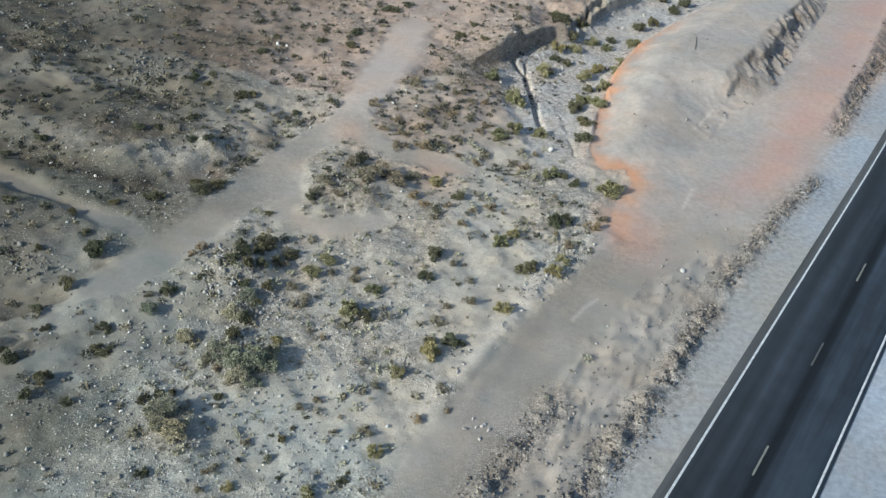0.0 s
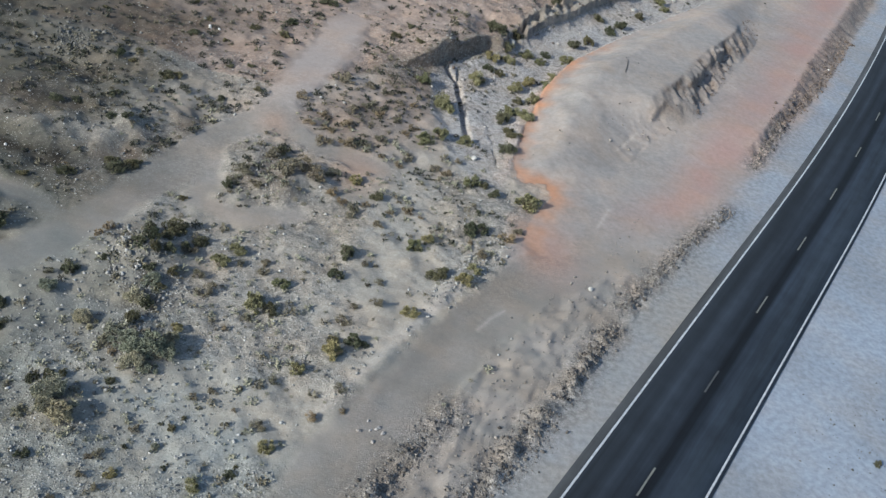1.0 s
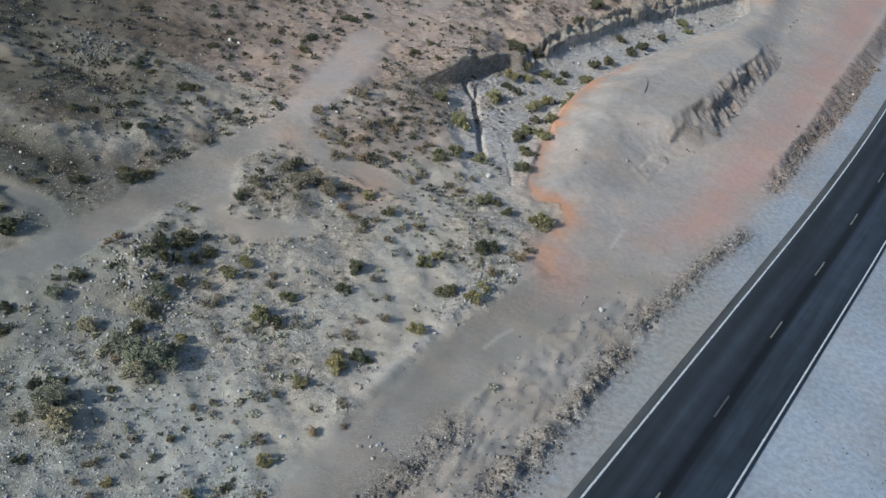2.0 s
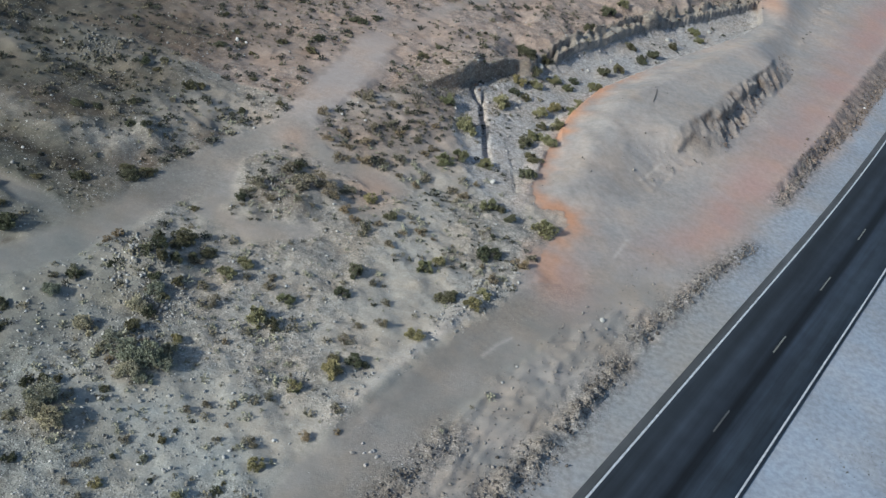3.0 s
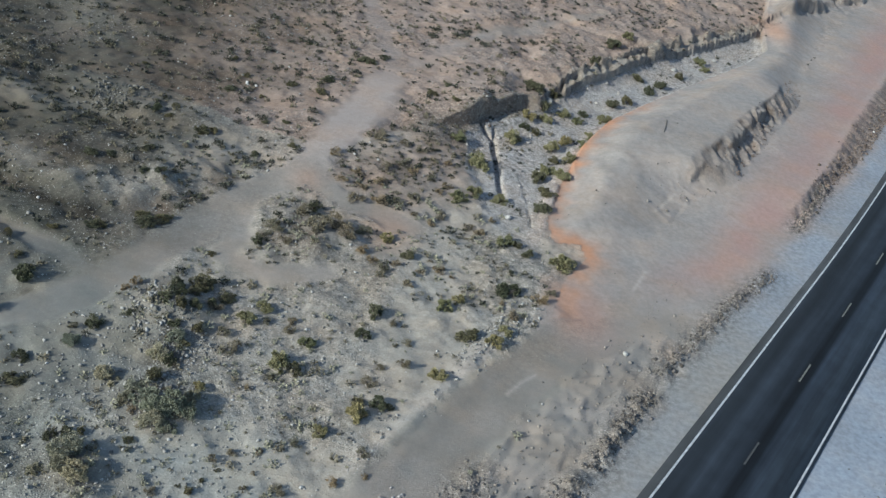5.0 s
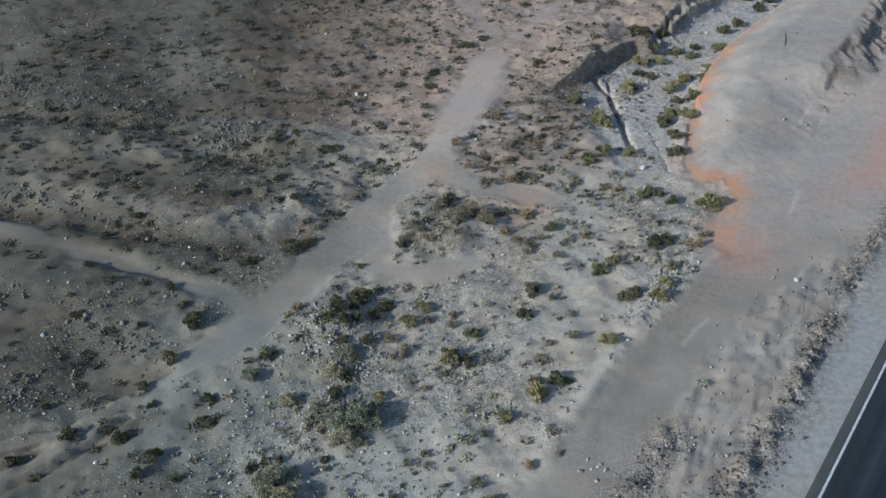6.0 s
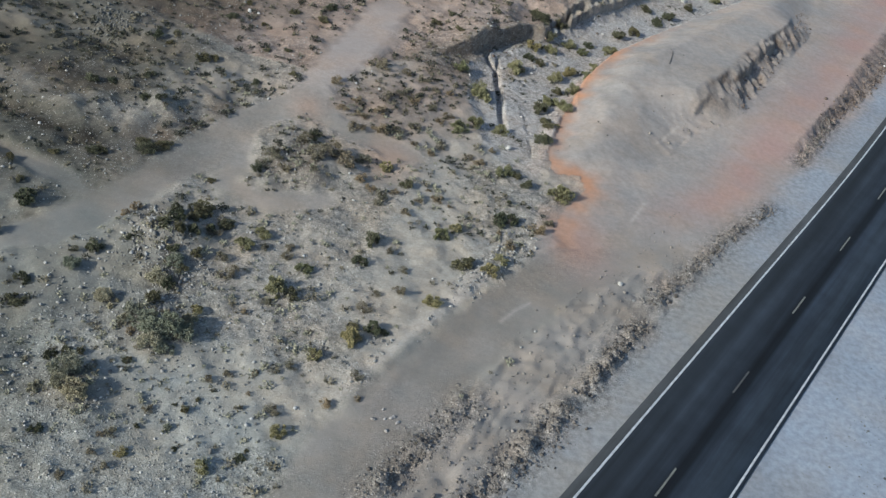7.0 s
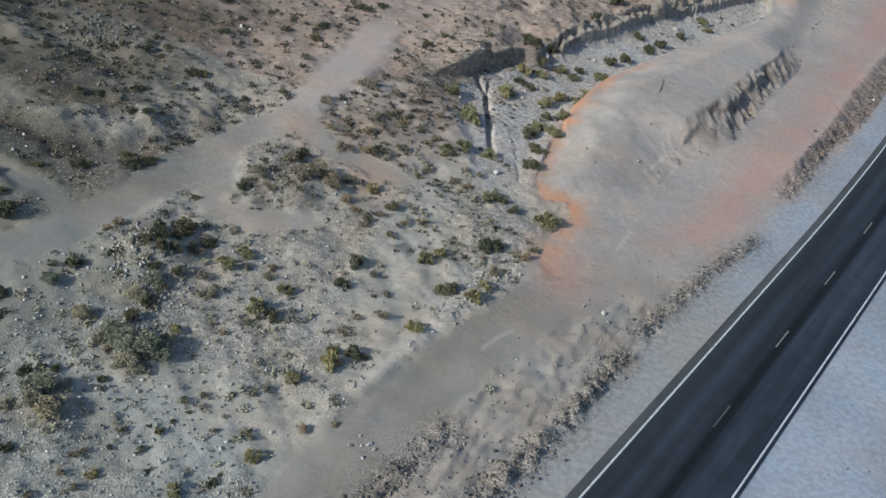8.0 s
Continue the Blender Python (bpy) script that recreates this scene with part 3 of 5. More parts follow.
    # hollows of the strip rills coloured darker
    litter_and_shade = np.maximum(litter_and_shade * (1 - 0.6 * strip), 0.85 * strip * smooth((-strip_rills(x, y) - 0.02) / 0.2))
    bare = np.exp(-(((x + 30) / 6.5) ** 2 + ((y - 80.5) / 2.6) ** 2))
    # grassy band, kept lighter in colour to stand for its sunlit slope too
    sunlit_grass = np.exp(-((line_distance(x, y, GRASS_BAND) / 1.8) ** 2)) * (0.7 + 0.5 * n2)
    litter_and_shade = litter_and_shade * (1 - 0.8 * bare) * (1 - 0.7 * sunlit_grass)
    litter_and_shade = np.clip(litter_and_shade * wild * (1 - track * (1 - 0.35 * west)), 0, 1)
    raw = smooth((y - 89.5) / 4) * smooth((124 - y) / 8)
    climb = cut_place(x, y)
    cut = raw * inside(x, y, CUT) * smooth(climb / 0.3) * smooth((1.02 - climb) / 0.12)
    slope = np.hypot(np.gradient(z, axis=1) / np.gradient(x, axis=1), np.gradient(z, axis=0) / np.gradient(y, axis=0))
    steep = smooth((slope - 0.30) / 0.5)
    # steeper parts of the cut get more of the dark colour
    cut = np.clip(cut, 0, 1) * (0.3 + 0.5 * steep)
    gravel = np.clip(gravel + cut, 0, 1)
    lip = line_distance(x, y, LIP[2:6])
    # pale spoil on the lip, its sunlit slope brightened in the colour
    pale = 0.65 * np.exp(-(((lip - 0.3) / 1.1) ** 2)) * smooth((off - 11) / 2) * (0.8 + 0.4 * n2) * smooth((line_distance(x, y, TRACK_MAIN) - 2.6) / 0.5)
    low, high_off = berm_limits(y)
    # sunlit crest of the berm, painted as a pale line
    pale = np.maximum(pale, 0.55 * np.exp(-(((off - high_off - 0.25) / 0.45) ** 2)) * smooth((y - 92) / 6) * (0.8 + 0.4 * n1))
    for scuff in ([(13.3, 53.7), (14.3, 55.2), (15.4, 56.4)], [(24.3, 70.0), (25.7, 73.1)], [(28, 84), (30.5, 88)], [(36, 86.5), (37.5, 84.5)]):
        pale = np.maximum(pale, 0.6 * np.exp(-((line_distance(x, y, scuff) / 0.16) ** 2)))
    pale = np.maximum(pale, 0.55 * smooth((2.3 + 0.8 * n2 - line_distance(x, y, TRACK_UPPER)) / 0.8) * smooth((y - 77) / 6) * smooth((101 - y) / 3))
    upland = smooth((line_distance(x, y, BANK_TOP) + 0.5) / 1.5) * inside(x, y, UPLAND) * smooth((x + 34 + 6 * n1) / 14)
    upland = np.maximum(upland, 0.8 * np.exp(-((line_distance(x, y, [(-2, 79), (2, 79), (6, 83), (7.5, 88)]) / 6.0) ** 2)))
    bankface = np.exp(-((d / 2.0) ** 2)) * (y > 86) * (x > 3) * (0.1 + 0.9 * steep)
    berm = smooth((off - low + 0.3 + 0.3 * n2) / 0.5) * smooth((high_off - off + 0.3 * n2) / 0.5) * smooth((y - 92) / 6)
    # brown of cut, bank, berm and rubble; shade of steep faces included
    scarp_and_shade = np.clip(cut * (0.95 + 0.4 * n2) + bankface * (0.62 + 0.3 * n2) + 0.5 * berm + 0.12 * rubble, 0, 1)
    gravel = np.clip(gravel + berm, 0, 1) * (1 - 0.45 * smooth((-x - 10) / 14)) * (1 - 0.7 * bare)
    apron = inside(x, y, APRON) * smooth((off - 5.5) / 1.5) * smooth((y - 64) / 8)
    gravel = gravel * (1 - 0.6 * apron * (1 - rubble))
    # darker towards the west, less so on tracks and bare patches
    darkening = wild * smooth((-x - 4 + 5 * n1) / 23) * (0.95 + 0.3 * fbm(x, y, 8, 99, 3)) * (1 - 0.3 * track) * (1 - 0.4 * bare) * (1 - 0.5 * sunlit_grass) * (1 - 0.4 * strip)
    beside = smooth((14.5 - off + n1) / 2) * smooth((off - 5) / 1.5) * (1 - bed)
    far_side = np.where(off < 0, 1.0, 0.12 + 0.6 * smooth((y - 62) / 16) + 0.3 * n1)
    cool = wild * smooth((8 - 1.1 * x - (y - 40) + 4 * n1) / 12) * smooth((70 - y) / 16) * (1 - 0.5 * smooth((-x - 18) / 8))
    # slightly darker along the near part of the main track
    darkening = np.maximum(darkening, 0.2 * smooth((3.2 - line_distance(x, y, TRACK_MAIN)) / 1.0) * smooth((70 - y) / 12))
    made = np.where(pad_in, 1.0, smooth((y - 60) / 12) * smooth((3.4 - line_distance(x, y, TRACK_MAIN)) / 2)) * (1 - bed)
    made = np.maximum(made, np.maximum(beside * smooth((y - 76) / 8), apron * (1 - bed)))
    track = np.maximum(track, beside * (1 - smooth((y - 76) / 8)))
    for name, layers in (("soils", (track, bed, orange, pink)), ("covers", (gravel, litter_and_shade, graded, pale)), ("tones", (upland, darkening, scarp_and_shade, made)), ("verges", (far_side, cool, cool, far_side))):
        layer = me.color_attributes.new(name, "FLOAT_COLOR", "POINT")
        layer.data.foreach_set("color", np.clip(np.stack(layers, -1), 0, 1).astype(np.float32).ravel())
    return tagged(new("ground", me), "stony desert ground with worn dirt tracks and a sandy wash", "ground", kind="structure")


build_ground()


# ---- highway ----
def ribbon(line, low, high, top, thick, u0=0.0):
    """A strip along a line between two offsets to its right, with sides. Returns points and faces."""
    pts = np.array(line)
    way = np.gradient(pts, axis=0)
    way /= np.linalg.norm(way, axis=1)[:, None]
    right = np.stack([way[:, 1], -way[:, 0]], -1)
    rows = []
    for o, h in ((low - 0.02, top - thick), (low, top), (high, top), (high + 0.02, top - thick)):
        rows.append(np.c_[pts + right * o, np.full(len(pts), h)])
    verts = np.stack(rows, 1).reshape(-1, 3)
    faces = [[4 * k + j, 4 * k + j + 1, 4 * k + j + 5, 4 * k + j + 4] for k in range(len(pts) - 1) for j in range(3)]
    return verts, faces


def build_road():
    line = ROAD
    verts, faces = ribbon(line, -4.25, 3.85, 0.07, 0.14)
    me = mesh_of("road", verts, faces, ASPHALT)
    uv = me.uv_layers.new(name="lane")
    along = np.repeat(np.r_[0, np.cumsum(np.linalg.norm(np.diff(np.array(line), axis=0), axis=1))], 4)
    across = np.tile([0.0, 0.0, 8.0, 8.0], len(line))
    index = np.empty(len(me.loops), np.int32)
    me.loops.foreach_get("vertex_index", index)
    uv.data.foreach_set("uv", np.stack([across[index], along[index]], -1).astype(np.float32).ravel())
    road = tagged(new("road", me), "dark two-lane asphalt highway with painted lines", "road", kind="structure")
    for o in (-3.58, 3.58):
        verts, faces = ribbon(line, o - 0.06, o + 0.06, 0.076, 0.01)
        ob = new("edge_line", mesh_of("edge_line", verts, faces, WHITE_PAINT))
        ob.parent = road
    pts = np.array(line)
    arc = np.r_[0, np.cumsum(np.linalg.norm(np.diff(pts, axis=0), axis=1))]
    origin = arc[4]
    for k in range(-6, 16):
        s = origin + DASH_START + 12.6 * k
        seg = [tuple(np.array([np.interp(s + e, arc, pts[:, 0]), np.interp(s + e, arc, pts[:, 1])])) for e in (0, 1.0, 2.0, 3.05)]
        verts, faces = ribbon(seg, -0.05, 0.05, 0.076, 0.01)
        ob = new("centre_dash", mesh_of("centre_dash", verts, faces, WORN_PAINT if 49 < seg[1][1] < 56 else YELLOW_PAINT))
        ob.parent = road
    return road


DASH_START = 1.15
build_road()


# ---- rocks ----
PALE_STONES = [(13.5, 77.5, 0.9), (61.2, 117.0, 0.5), (-1.1, 81.5, 0.4), (1.1, 81.3, 0.4), (0.0, 84.0, 0.3), (-1.0, 56.3, 0.2), (12.0, 60.2, 0.3), (12.5, 60.5, 0.3), (-1.2, 56.2, 0.3), (-4.5, 47.9, 0.3), (0.9, 42.1, 0.4), (-1.4, 40.5, 0.3), (-13.2, 92.0, 0.6), (-12.3, 91.9, 0.5), (18.8, 124.9, 0.1)]
STONE_RING = [(5.6, 42.3, 0.3), (6.1, 43.2, 0.2), (6.7, 42.7, 0.3), (6.3, 42.5, 0.2), (6.8, 42.8, 0.3), (7.1, 42.4, 0.3), (6.5, 41.6, 0.3)]
BOULDERS = [(22.5, 60.7, 0.5), (18.2, 103.7, 1.4), (23.5, 59.3, 0.3), (36.2, 124.2, 1.0), (43.0, 131.2, 0.8)]
WEST_STONES = [(-27.6, 55.6, 0.3), (-32.5, 51.2, 0.3), (-27.3, 66.8, 0.5), (-23.6, 43.1, 0.4), (-11.6, 55.9, 0.2), (-13.3, 92.3, 0.5), (-18.8, 108.9, 0.5), (-28.3, 47.1, 0.3), (-23.3, 64.9, 0.4), (-31.0, 54.3, 0.5)]


def part(name, me, parent, label=""):
    ob = new(name, me)
    ob.parent = parent
    return tagged(ob, label)


def on_land(x, y, sink=0.03):
    return Vector((x, y, float(land(x, y)) - sink))


def rock_mesh(name, seed, material, cuts=2):
    """A worn, faceted boulder about 1 m across, standing on its base."""
    rng = random.Random(seed)
    bm = bmesh.new()
    bmesh.ops.create_icosphere(bm, subdivisions=cuts, radius=0.5)
    shift = Vector((rng.uniform(0, 50), rng.uniform(0, 50), rng.uniform(0, 50)))
    squash = Vector((rng.uniform(0.85, 1.1), rng.uniform(0.7, 0.95), rng.uniform(0.55, 0.75)))
    planes = [(Vector((rng.gauss(0, 1), rng.gauss(0, 1), rng.gauss(0, 1))).normalized(), rng.uniform(0.3, 0.42)) for _ in range(6)]
    for v in bm.verts:
        co = v.co * (1 + 0.35 * noise.noise(v.co * 3 + shift))
        for way, limit in planes:
            over = co.dot(way) - limit
            if over > 0:
                co -= way * over * 0.85
        v.co = Vector((co.x * squash.x, co.y * squash.y, (co.z + 0.3) * squash.z))
    me = bpy.data.meshes.new(name)
    bm.to_mesh(me)
    bm.free()
    me.materials.append(material)
    return me


rng = random.Random(7)
rock_shapes = {key: [rock_mesh("rock", 10 * k + j, mat) for j in range(4)] for k, (key, mat) in enumerate((("pale", PALE_ROCK), ("brown", ROCK), ("grey", GREY_ROCK)))}


def place_rock(x, y, size, key, label, group=""):
    ob = new("rock" if size < 0.8 else "boulder", rng.choice(rock_shapes[key]))
    ob.matrix_basis = Matrix.Translation(on_land(x, y, 0.05 * size)) @ pose(0, 0, 0, 0, 0, rng.uniform(0, 360)) @ Matrix.Scale(size, 4)
    return tagged(ob, label, "rock", group)


for x, y, size in PALE_STONES + WEST_STONES:
    place_rock(x, y, size * 0.8, "pale", "pale whitish rock lying on stony desert ground", "scattered pale rocks")
for x, y, size in STONE_RING:
    place_rock(x, y, size * 1.1, "grey", "small pale stone set in a ring on the dirt track", "stones on the track")
for x, y, size in BOULDERS:
    place_rock(x, y, size, "brown", "rounded brown boulder half sunk in the ground", "boulders")

# ---- gravel, as loose stuff ----
nrng = np.random.default_rng(5)
golden = (1 + 5 ** 0.5) / 2
ICO = np.array([(-1, golden, 0), (1, golden, 0), (-1, -golden, 0), (1, -golden, 0), (0, -1, golden), (0, 1, golden), (0, -1, -golden), (0, 1, -golden), (golden, 0, -1), (golden, 0, 1), (-golden, 0, -1), (-golden, 0, 1)]) / 1.902
ICO_FACES = np.array([(0, 11, 5), (0, 5, 1), (0, 1, 7), (0, 7, 10), (0, 10, 11), (1, 5, 9), (5, 11, 4), (11, 10, 2), (10, 7, 6), (7, 1, 8), (3, 9, 4), (3, 4, 2), (3, 2, 6), (3, 6, 8), (3, 8, 9), (4, 9, 5), (2, 4, 11), (6, 2, 10), (8, 6, 7), (9, 8, 1)])


def stones(x, y, size, material, name):
    """Many loose stones in one mesh."""
    n = len(x)
    shape = ICO[None] * (1 + 0.28 * nrng.normal(size=(n, 12, 1)))
    turn = nrng.uniform(0, 2 * np.pi, n)
    c, s = np.cos(turn)[:, None], np.sin(turn)[:, None]
    shape = shape * nrng.uniform(0.6, 1.15, (n, 1, 3)) * np.array([1, 0.85, 0.75])
    px = (shape[..., 0] * c - shape[..., 1] * s) * size[:, None] / 2 + x[:, None]
    py = (shape[..., 0] * s + shape[..., 1] * c) * size[:, None] / 2 + y[:, None]
    pz = shape[..., 2] * size[:, None] / 2 + (land(x, y) + size * 0.15)[:, None]
    verts = np.stack([px, py, pz], -1).reshape(-1, 3)
    faces = (ICO_FACES[None] + 12 * np.arange(n)[:, None, None]).reshape(-1, 3)
    return mesh_of(name, verts, faces, material)


def sow(count, box, keep):
    """Random places in a box, kept with the chance that keep(x, y) gives."""
    x, y = nrng.uniform(box[0], box[1], count), nrng.uniform(box[2], box[3], count)
    hold = nrng.uniform(size=count) < keep(x, y)
    return x[hold], y[hold]


def open_desert(x, y):
    """Undisturbed ground: off the road, the tracks and the pad."""
    off = road_offset(x, y)
    return smooth((off - 12) / 3) * (1 - smooth(track_cover(x, y) / 0.7))


def stony(x, y):
    patch = smooth((fbm(x, y, 7.0, 111, 4) + 0.3) / 0.6)
    patch = np.maximum(0.75 * patch, smooth((5 - 1.2 * x - (y - 40)) / 9) * smooth((x + 22) / 5))
    near = smooth((75 - y) / 30) * (1 - 0.92 * smooth((-x - 13) / 7))
    return open_desert(x, y) * (0.12 + 0.88 * patch) * (0.3 + 0.7 * near)


x, y = sow(44000, (-58, 24, 33, 116), stony)
size = 0.06 + 0.08 * nrng.exponential(0.8, len(x)).clip(0, 3.2)
tagged(new("desert_gravel", stones(x, y, size, ROCK, "desert_gravel")), "scattered grey and tan desert gravel", "gravel", kind="stuff")
OUTCROPS = [(-24.5, 82.5, 3.0), (-35, 91, 4.0), (-44, 92, 4.0), (-19, 73, 3.0), (-21, 43, 2.6), (-10.2, 54.8, 1.6), (-11.6, 56.2, 1.3), (-23, 86, 3), (-14, 91.5, 2)]


def rocky(x, y):
    humps = sum(np.exp(-((x - a) ** 2 + (y - b) ** 2) / (r * r)) for a, b, r in OUTCROPS)
    crests = sum(np.exp(-((line_distance(x, y, line) / 1.3) ** 2)) for line in RIDGES)
    return open_desert(x, y) * (0.6 * humps + 0.8 * crests) * smooth((fbm(x, y, 3.0, 163, 3) + 0.3) / 0.6)


x, y = sow(60000, (-58, -4, 38, 102), rocky)
size = 0.08 + 0.12 * nrng.exponential(0.8, len(x)).clip(0, 3.4)
tagged(new("rock_outcrop", stones(x, y, size, SLOPE_ROCK, "rock_outcrop")), "broken pale rock outcrops on the darker slopes", "rubble", kind="stuff")
x, y = sow(3600, (-15, -4, 42, 60), lambda x, y: sum(np.exp(-((x - a) ** 2 + (y - b) ** 2) / (r * r)) for a, b, r in ((-12.0, 56.0, 1.5), (-10.6, 54.0, 1.6), (-9.0, 51.6, 1.7), (-9.0, 48.0, 1.2), (-8.4, 45.6, 1.5))))
size = 0.10 + 0.10 * nrng.exponential(0.8, len(x)).clip(0, 3.2)
tagged(new("mound_rubble", stones(x, y, size, ROCK, "mound_rubble")), "pale broken rock piled on the shrubby mounds", "rubble", kind="stuff")
x, y = sow(2600, (-40, 24, 33, 95), stony)
size = 0.05 + 0.055 * nrng.exponential(0.8, len(x)).clip(0, 3)
tagged(new("pale_gravel", stones(x, y, size, PALE_ROCK, "pale_gravel")), "scattered whitish quartz gravel", "gravel", kind="stuff")
for line, count, spread in zip(WINDROWS, (700, 900, 700, 1100, 420), (0.4, 0.4, 0.4, 0.8, 0.55)):
    pts = np.array(line)
    arc = np.r_[0, np.cumsum(np.linalg.norm(np.diff(pts, axis=0), axis=1))]
    s = nrng.uniform(0, arc[-1], count)
    x = np.interp(s, arc, pts[:, 0]) + nrng.normal(0, spread, count)
    y = np.interp(s, arc, pts[:, 1]) + nrng.normal(0, spread * 0.6, count)
    size = 0.06 + 0.095 * nrng.exponential(0.8, count).clip(0, 3.2)
    tagged(new("gravel_windrow", stones(x, y, size, CLOD, "gravel_windrow")), "windrow of bladed rubble and stones beside the road", "gravel", "windrows", "stuff")
pts = np.array(LIP)
arc = np.r_[0, np.cumsum(np.linalg.norm(np.diff(pts, axis=0), axis=1))]
s = nrng.uniform(0, arc[-1], 1500)
x = np.interp(s, arc, pts[:, 0]) - 0.9 + nrng.normal(0, 0.7, 1500)
y = np.interp(s, arc, pts[:, 1]) + 0.5 + nrng.normal(0, 0.5, 1500)
clumped = smooth((fbm(x, y, 2.2, 79, 3) + 0.05) / 0.35) > nrng.uniform(size=1500)
x, y = x[clumped], y[clumped]
size = 0.07 + 0.09 * nrng.exponential(0.8, len(x)).clip(0, 3)
tagged(new("lip_rubble", stones(x, y, size, ROCK, "lip_rubble")), "loose stones pushed up along the edge of the dirt track", "rubble", kind="stuff")
pts = np.array(BERM_TOE)
arc = np.r_[0, np.cumsum(np.linalg.norm(np.diff(pts, axis=0), axis=1))]
s = nrng.uniform(0, arc[-1], 1500)
x = np.interp(s, arc, pts[:, 0]) + nrng.normal(0, 0.4, 1500) - 0.5 * nrng.exponential(1.0, 1500)
y = np.interp(s, arc, pts[:, 1]) + nrng.normal(0, 0.3, 1500)
size = 0.07 + 0.11 * nrng.exponential(0.8, 1500).clip(0, 3.5)
tagged(new("berm_rubble", stones(x, y, size, BROWN_ROCK, "berm_rubble")), "dark brown clods fallen down the berm face", "rubble", kind="stuff")
x, y = sow(34000, (2, 40, 34, 80), lambda x, y: smooth((14 - road_offset(x, y)) / 2) * smooth((road_offset(x, y) - 7.5) / 2) * 0.22 * smooth((70 - y) / 10))
size = 0.05 + 0.075 * nrng.exponential(0.7, len(x)).clip(0, 3.2)
tagged(new("shoulder_gravel", stones(x, y, size, EARTH, "shoulder_gravel")), "loose brown gravel on the graded roadside", "gravel", kind="stuff")
x, y = sow(9000, (2, 40, 34, 84), lambda x, y: smooth((14.5 - road_offset(x, y)) / 2) * smooth((road_offset(x, y) - 6.8) / 1.5) * (0.12 + 0.5 * smooth((fbm(x, y, 2.5, 19, 2) + 0.1) / 0.4)) * smooth((78 - y) / 12))
size = 0.07 + 0.075 * nrng.exponential(0.8, len(x)).clip(0, 2.6)
tagged(new("shoulder_clods", stones(x, y, size, EARTH, "shoulder_clods")), "lumps of bladed earth on the graded roadside", "gravel", kind="stuff")
x, y = sow(14000, (34, 58, 90, 134), lambda x, y: inside(x, y, PAD) * np.exp(-(((line_distance(x, y, PAD_RIGHT) - 1.2) / 1.1) ** 2)) * smooth((129 - y) / 6) * smooth((y - 92) / 4) * 0.6)
size = 0.06 + 0.10 * nrng.exponential(0.7, len(x)).clip(0, 3)
tagged(new("cut_rubble", stones(x, y, size, BROWN_ROCK, "cut_rubble")), "brown rubble and clods fallen down the eroded cut", "gravel", kind="stuff")
x, y = sow(1500, (17, 62, 66, 150), lambda x, y: inside(x, y, PAD) * (0.15 + 0.8 * np.exp(-((line_distance(x, y, [(28, 80), (35, 88), (42, 99)]) / 6) ** 2))))
size = 0.05 + 0.07 * nrng.exponential(0.7, len(x)).clip(0, 3)
tagged(new("pad_pebbles", stones(x, y, size, CLOD, "pad_pebbles")), "sparse pebbles and clods on the bare earth pad", "gravel", kind="stuff")
x, y = sow(2600, (22, 42, 76, 96), lambda x, y: inside(x, y, PAD) * 0.5 * np.exp(-(((x - 33) / 4.0) ** 2 + ((y - 86.5) / 5.0) ** 2)) * smooth((fbm(x, y, 2.0, 77, 2) + 0.2) / 0.5))
size = 0.10 + 0.12 * nrng.exponential(0.7, len(x)).clip(0, 2.6)
tagged(new("pad_clods", stones(x, y, size, EARTH, "pad_clods")), "lumps of pushed-up earth below the eroded cut", "gravel", kind="stuff")
x, y = sow(30000, (4, 58, 86, 150), lambda x, y: np.exp(-((line_distance(x, y, BANK_TOP) / 1.8) ** 2)) * (1 - inside(x, y, UPLAND)) * (0.35 + 0.6 * fbm(x, y, 3, 157, 2)))
size = 0.09 + 0.14 * nrng.exponential(0.7, len(x)).clip(0, 3)
tagged(new("bank_rubble", stones(x, y, size, BROWN_ROCK, "bank_rubble")), "brown broken rock along the eroded wash bank", "rubble", kind="stuff")
x, y = sow(6500, (8, 58, 84, 148), lambda x, y: inside(x, y, WASH) * (0.25 + 0.6 * smooth((fbm(x, y, 3, 151, 3) + 0.1) / 0.4)))
size = 0.07 + 0.12 * nrng.exponential(0.7, len(x)).clip(0, 3)
tagged(new("wash_cobbles", stones(x, y, size, GREY_ROCK, "wash_cobbles")), "pale grey cobbles strewn along the sandy wash", "gravel", kind="stuff")
x, y = sow(7000, (24, 70, 34, 90), lambda x, y: smooth((-road_offset(x, y) - 5) / 4) * (0.1 + 0.8 * smooth((fbm(x, y, 5, 181, 3) + 0.1) / 0.5) + 0.6 * np.exp(-((x - 42) ** 2 + (y - 49) ** 2) / 16)))
size = 0.05 + 0.055 * nrng.exponential(0.7, len(x)).clip(0, 3)
tagged(new("verge_stones", stones(x, y, size, SLOPE_ROCK, "verge_stones")), "sparse dark stones on the grey gravel verge", "gravel", kind="stuff")


# ---- shrubs ----
def leaf_cloud(points, ways, length, width):
    """Flat pointed leaves (two triangles each) at points, along ways."""
    n = len(points)
    side = np.cross(ways, nrng.normal(size=(n, 3)))
    side /= np.linalg.norm(side, axis=1)[:, None] + 1e-9
    length, width = length * nrng.uniform(0.6, 1.4, (n, 1)), width * nrng.uniform(0.6, 1.4, (n, 1))
    verts = np.stack([points - ways * length / 2, points + side * width / 2, points + ways * length / 2, points - side * width / 2], 1).reshape(-1, 3)
    faces = np.arange(4 * n).reshape(n, 4)
    return verts, faces


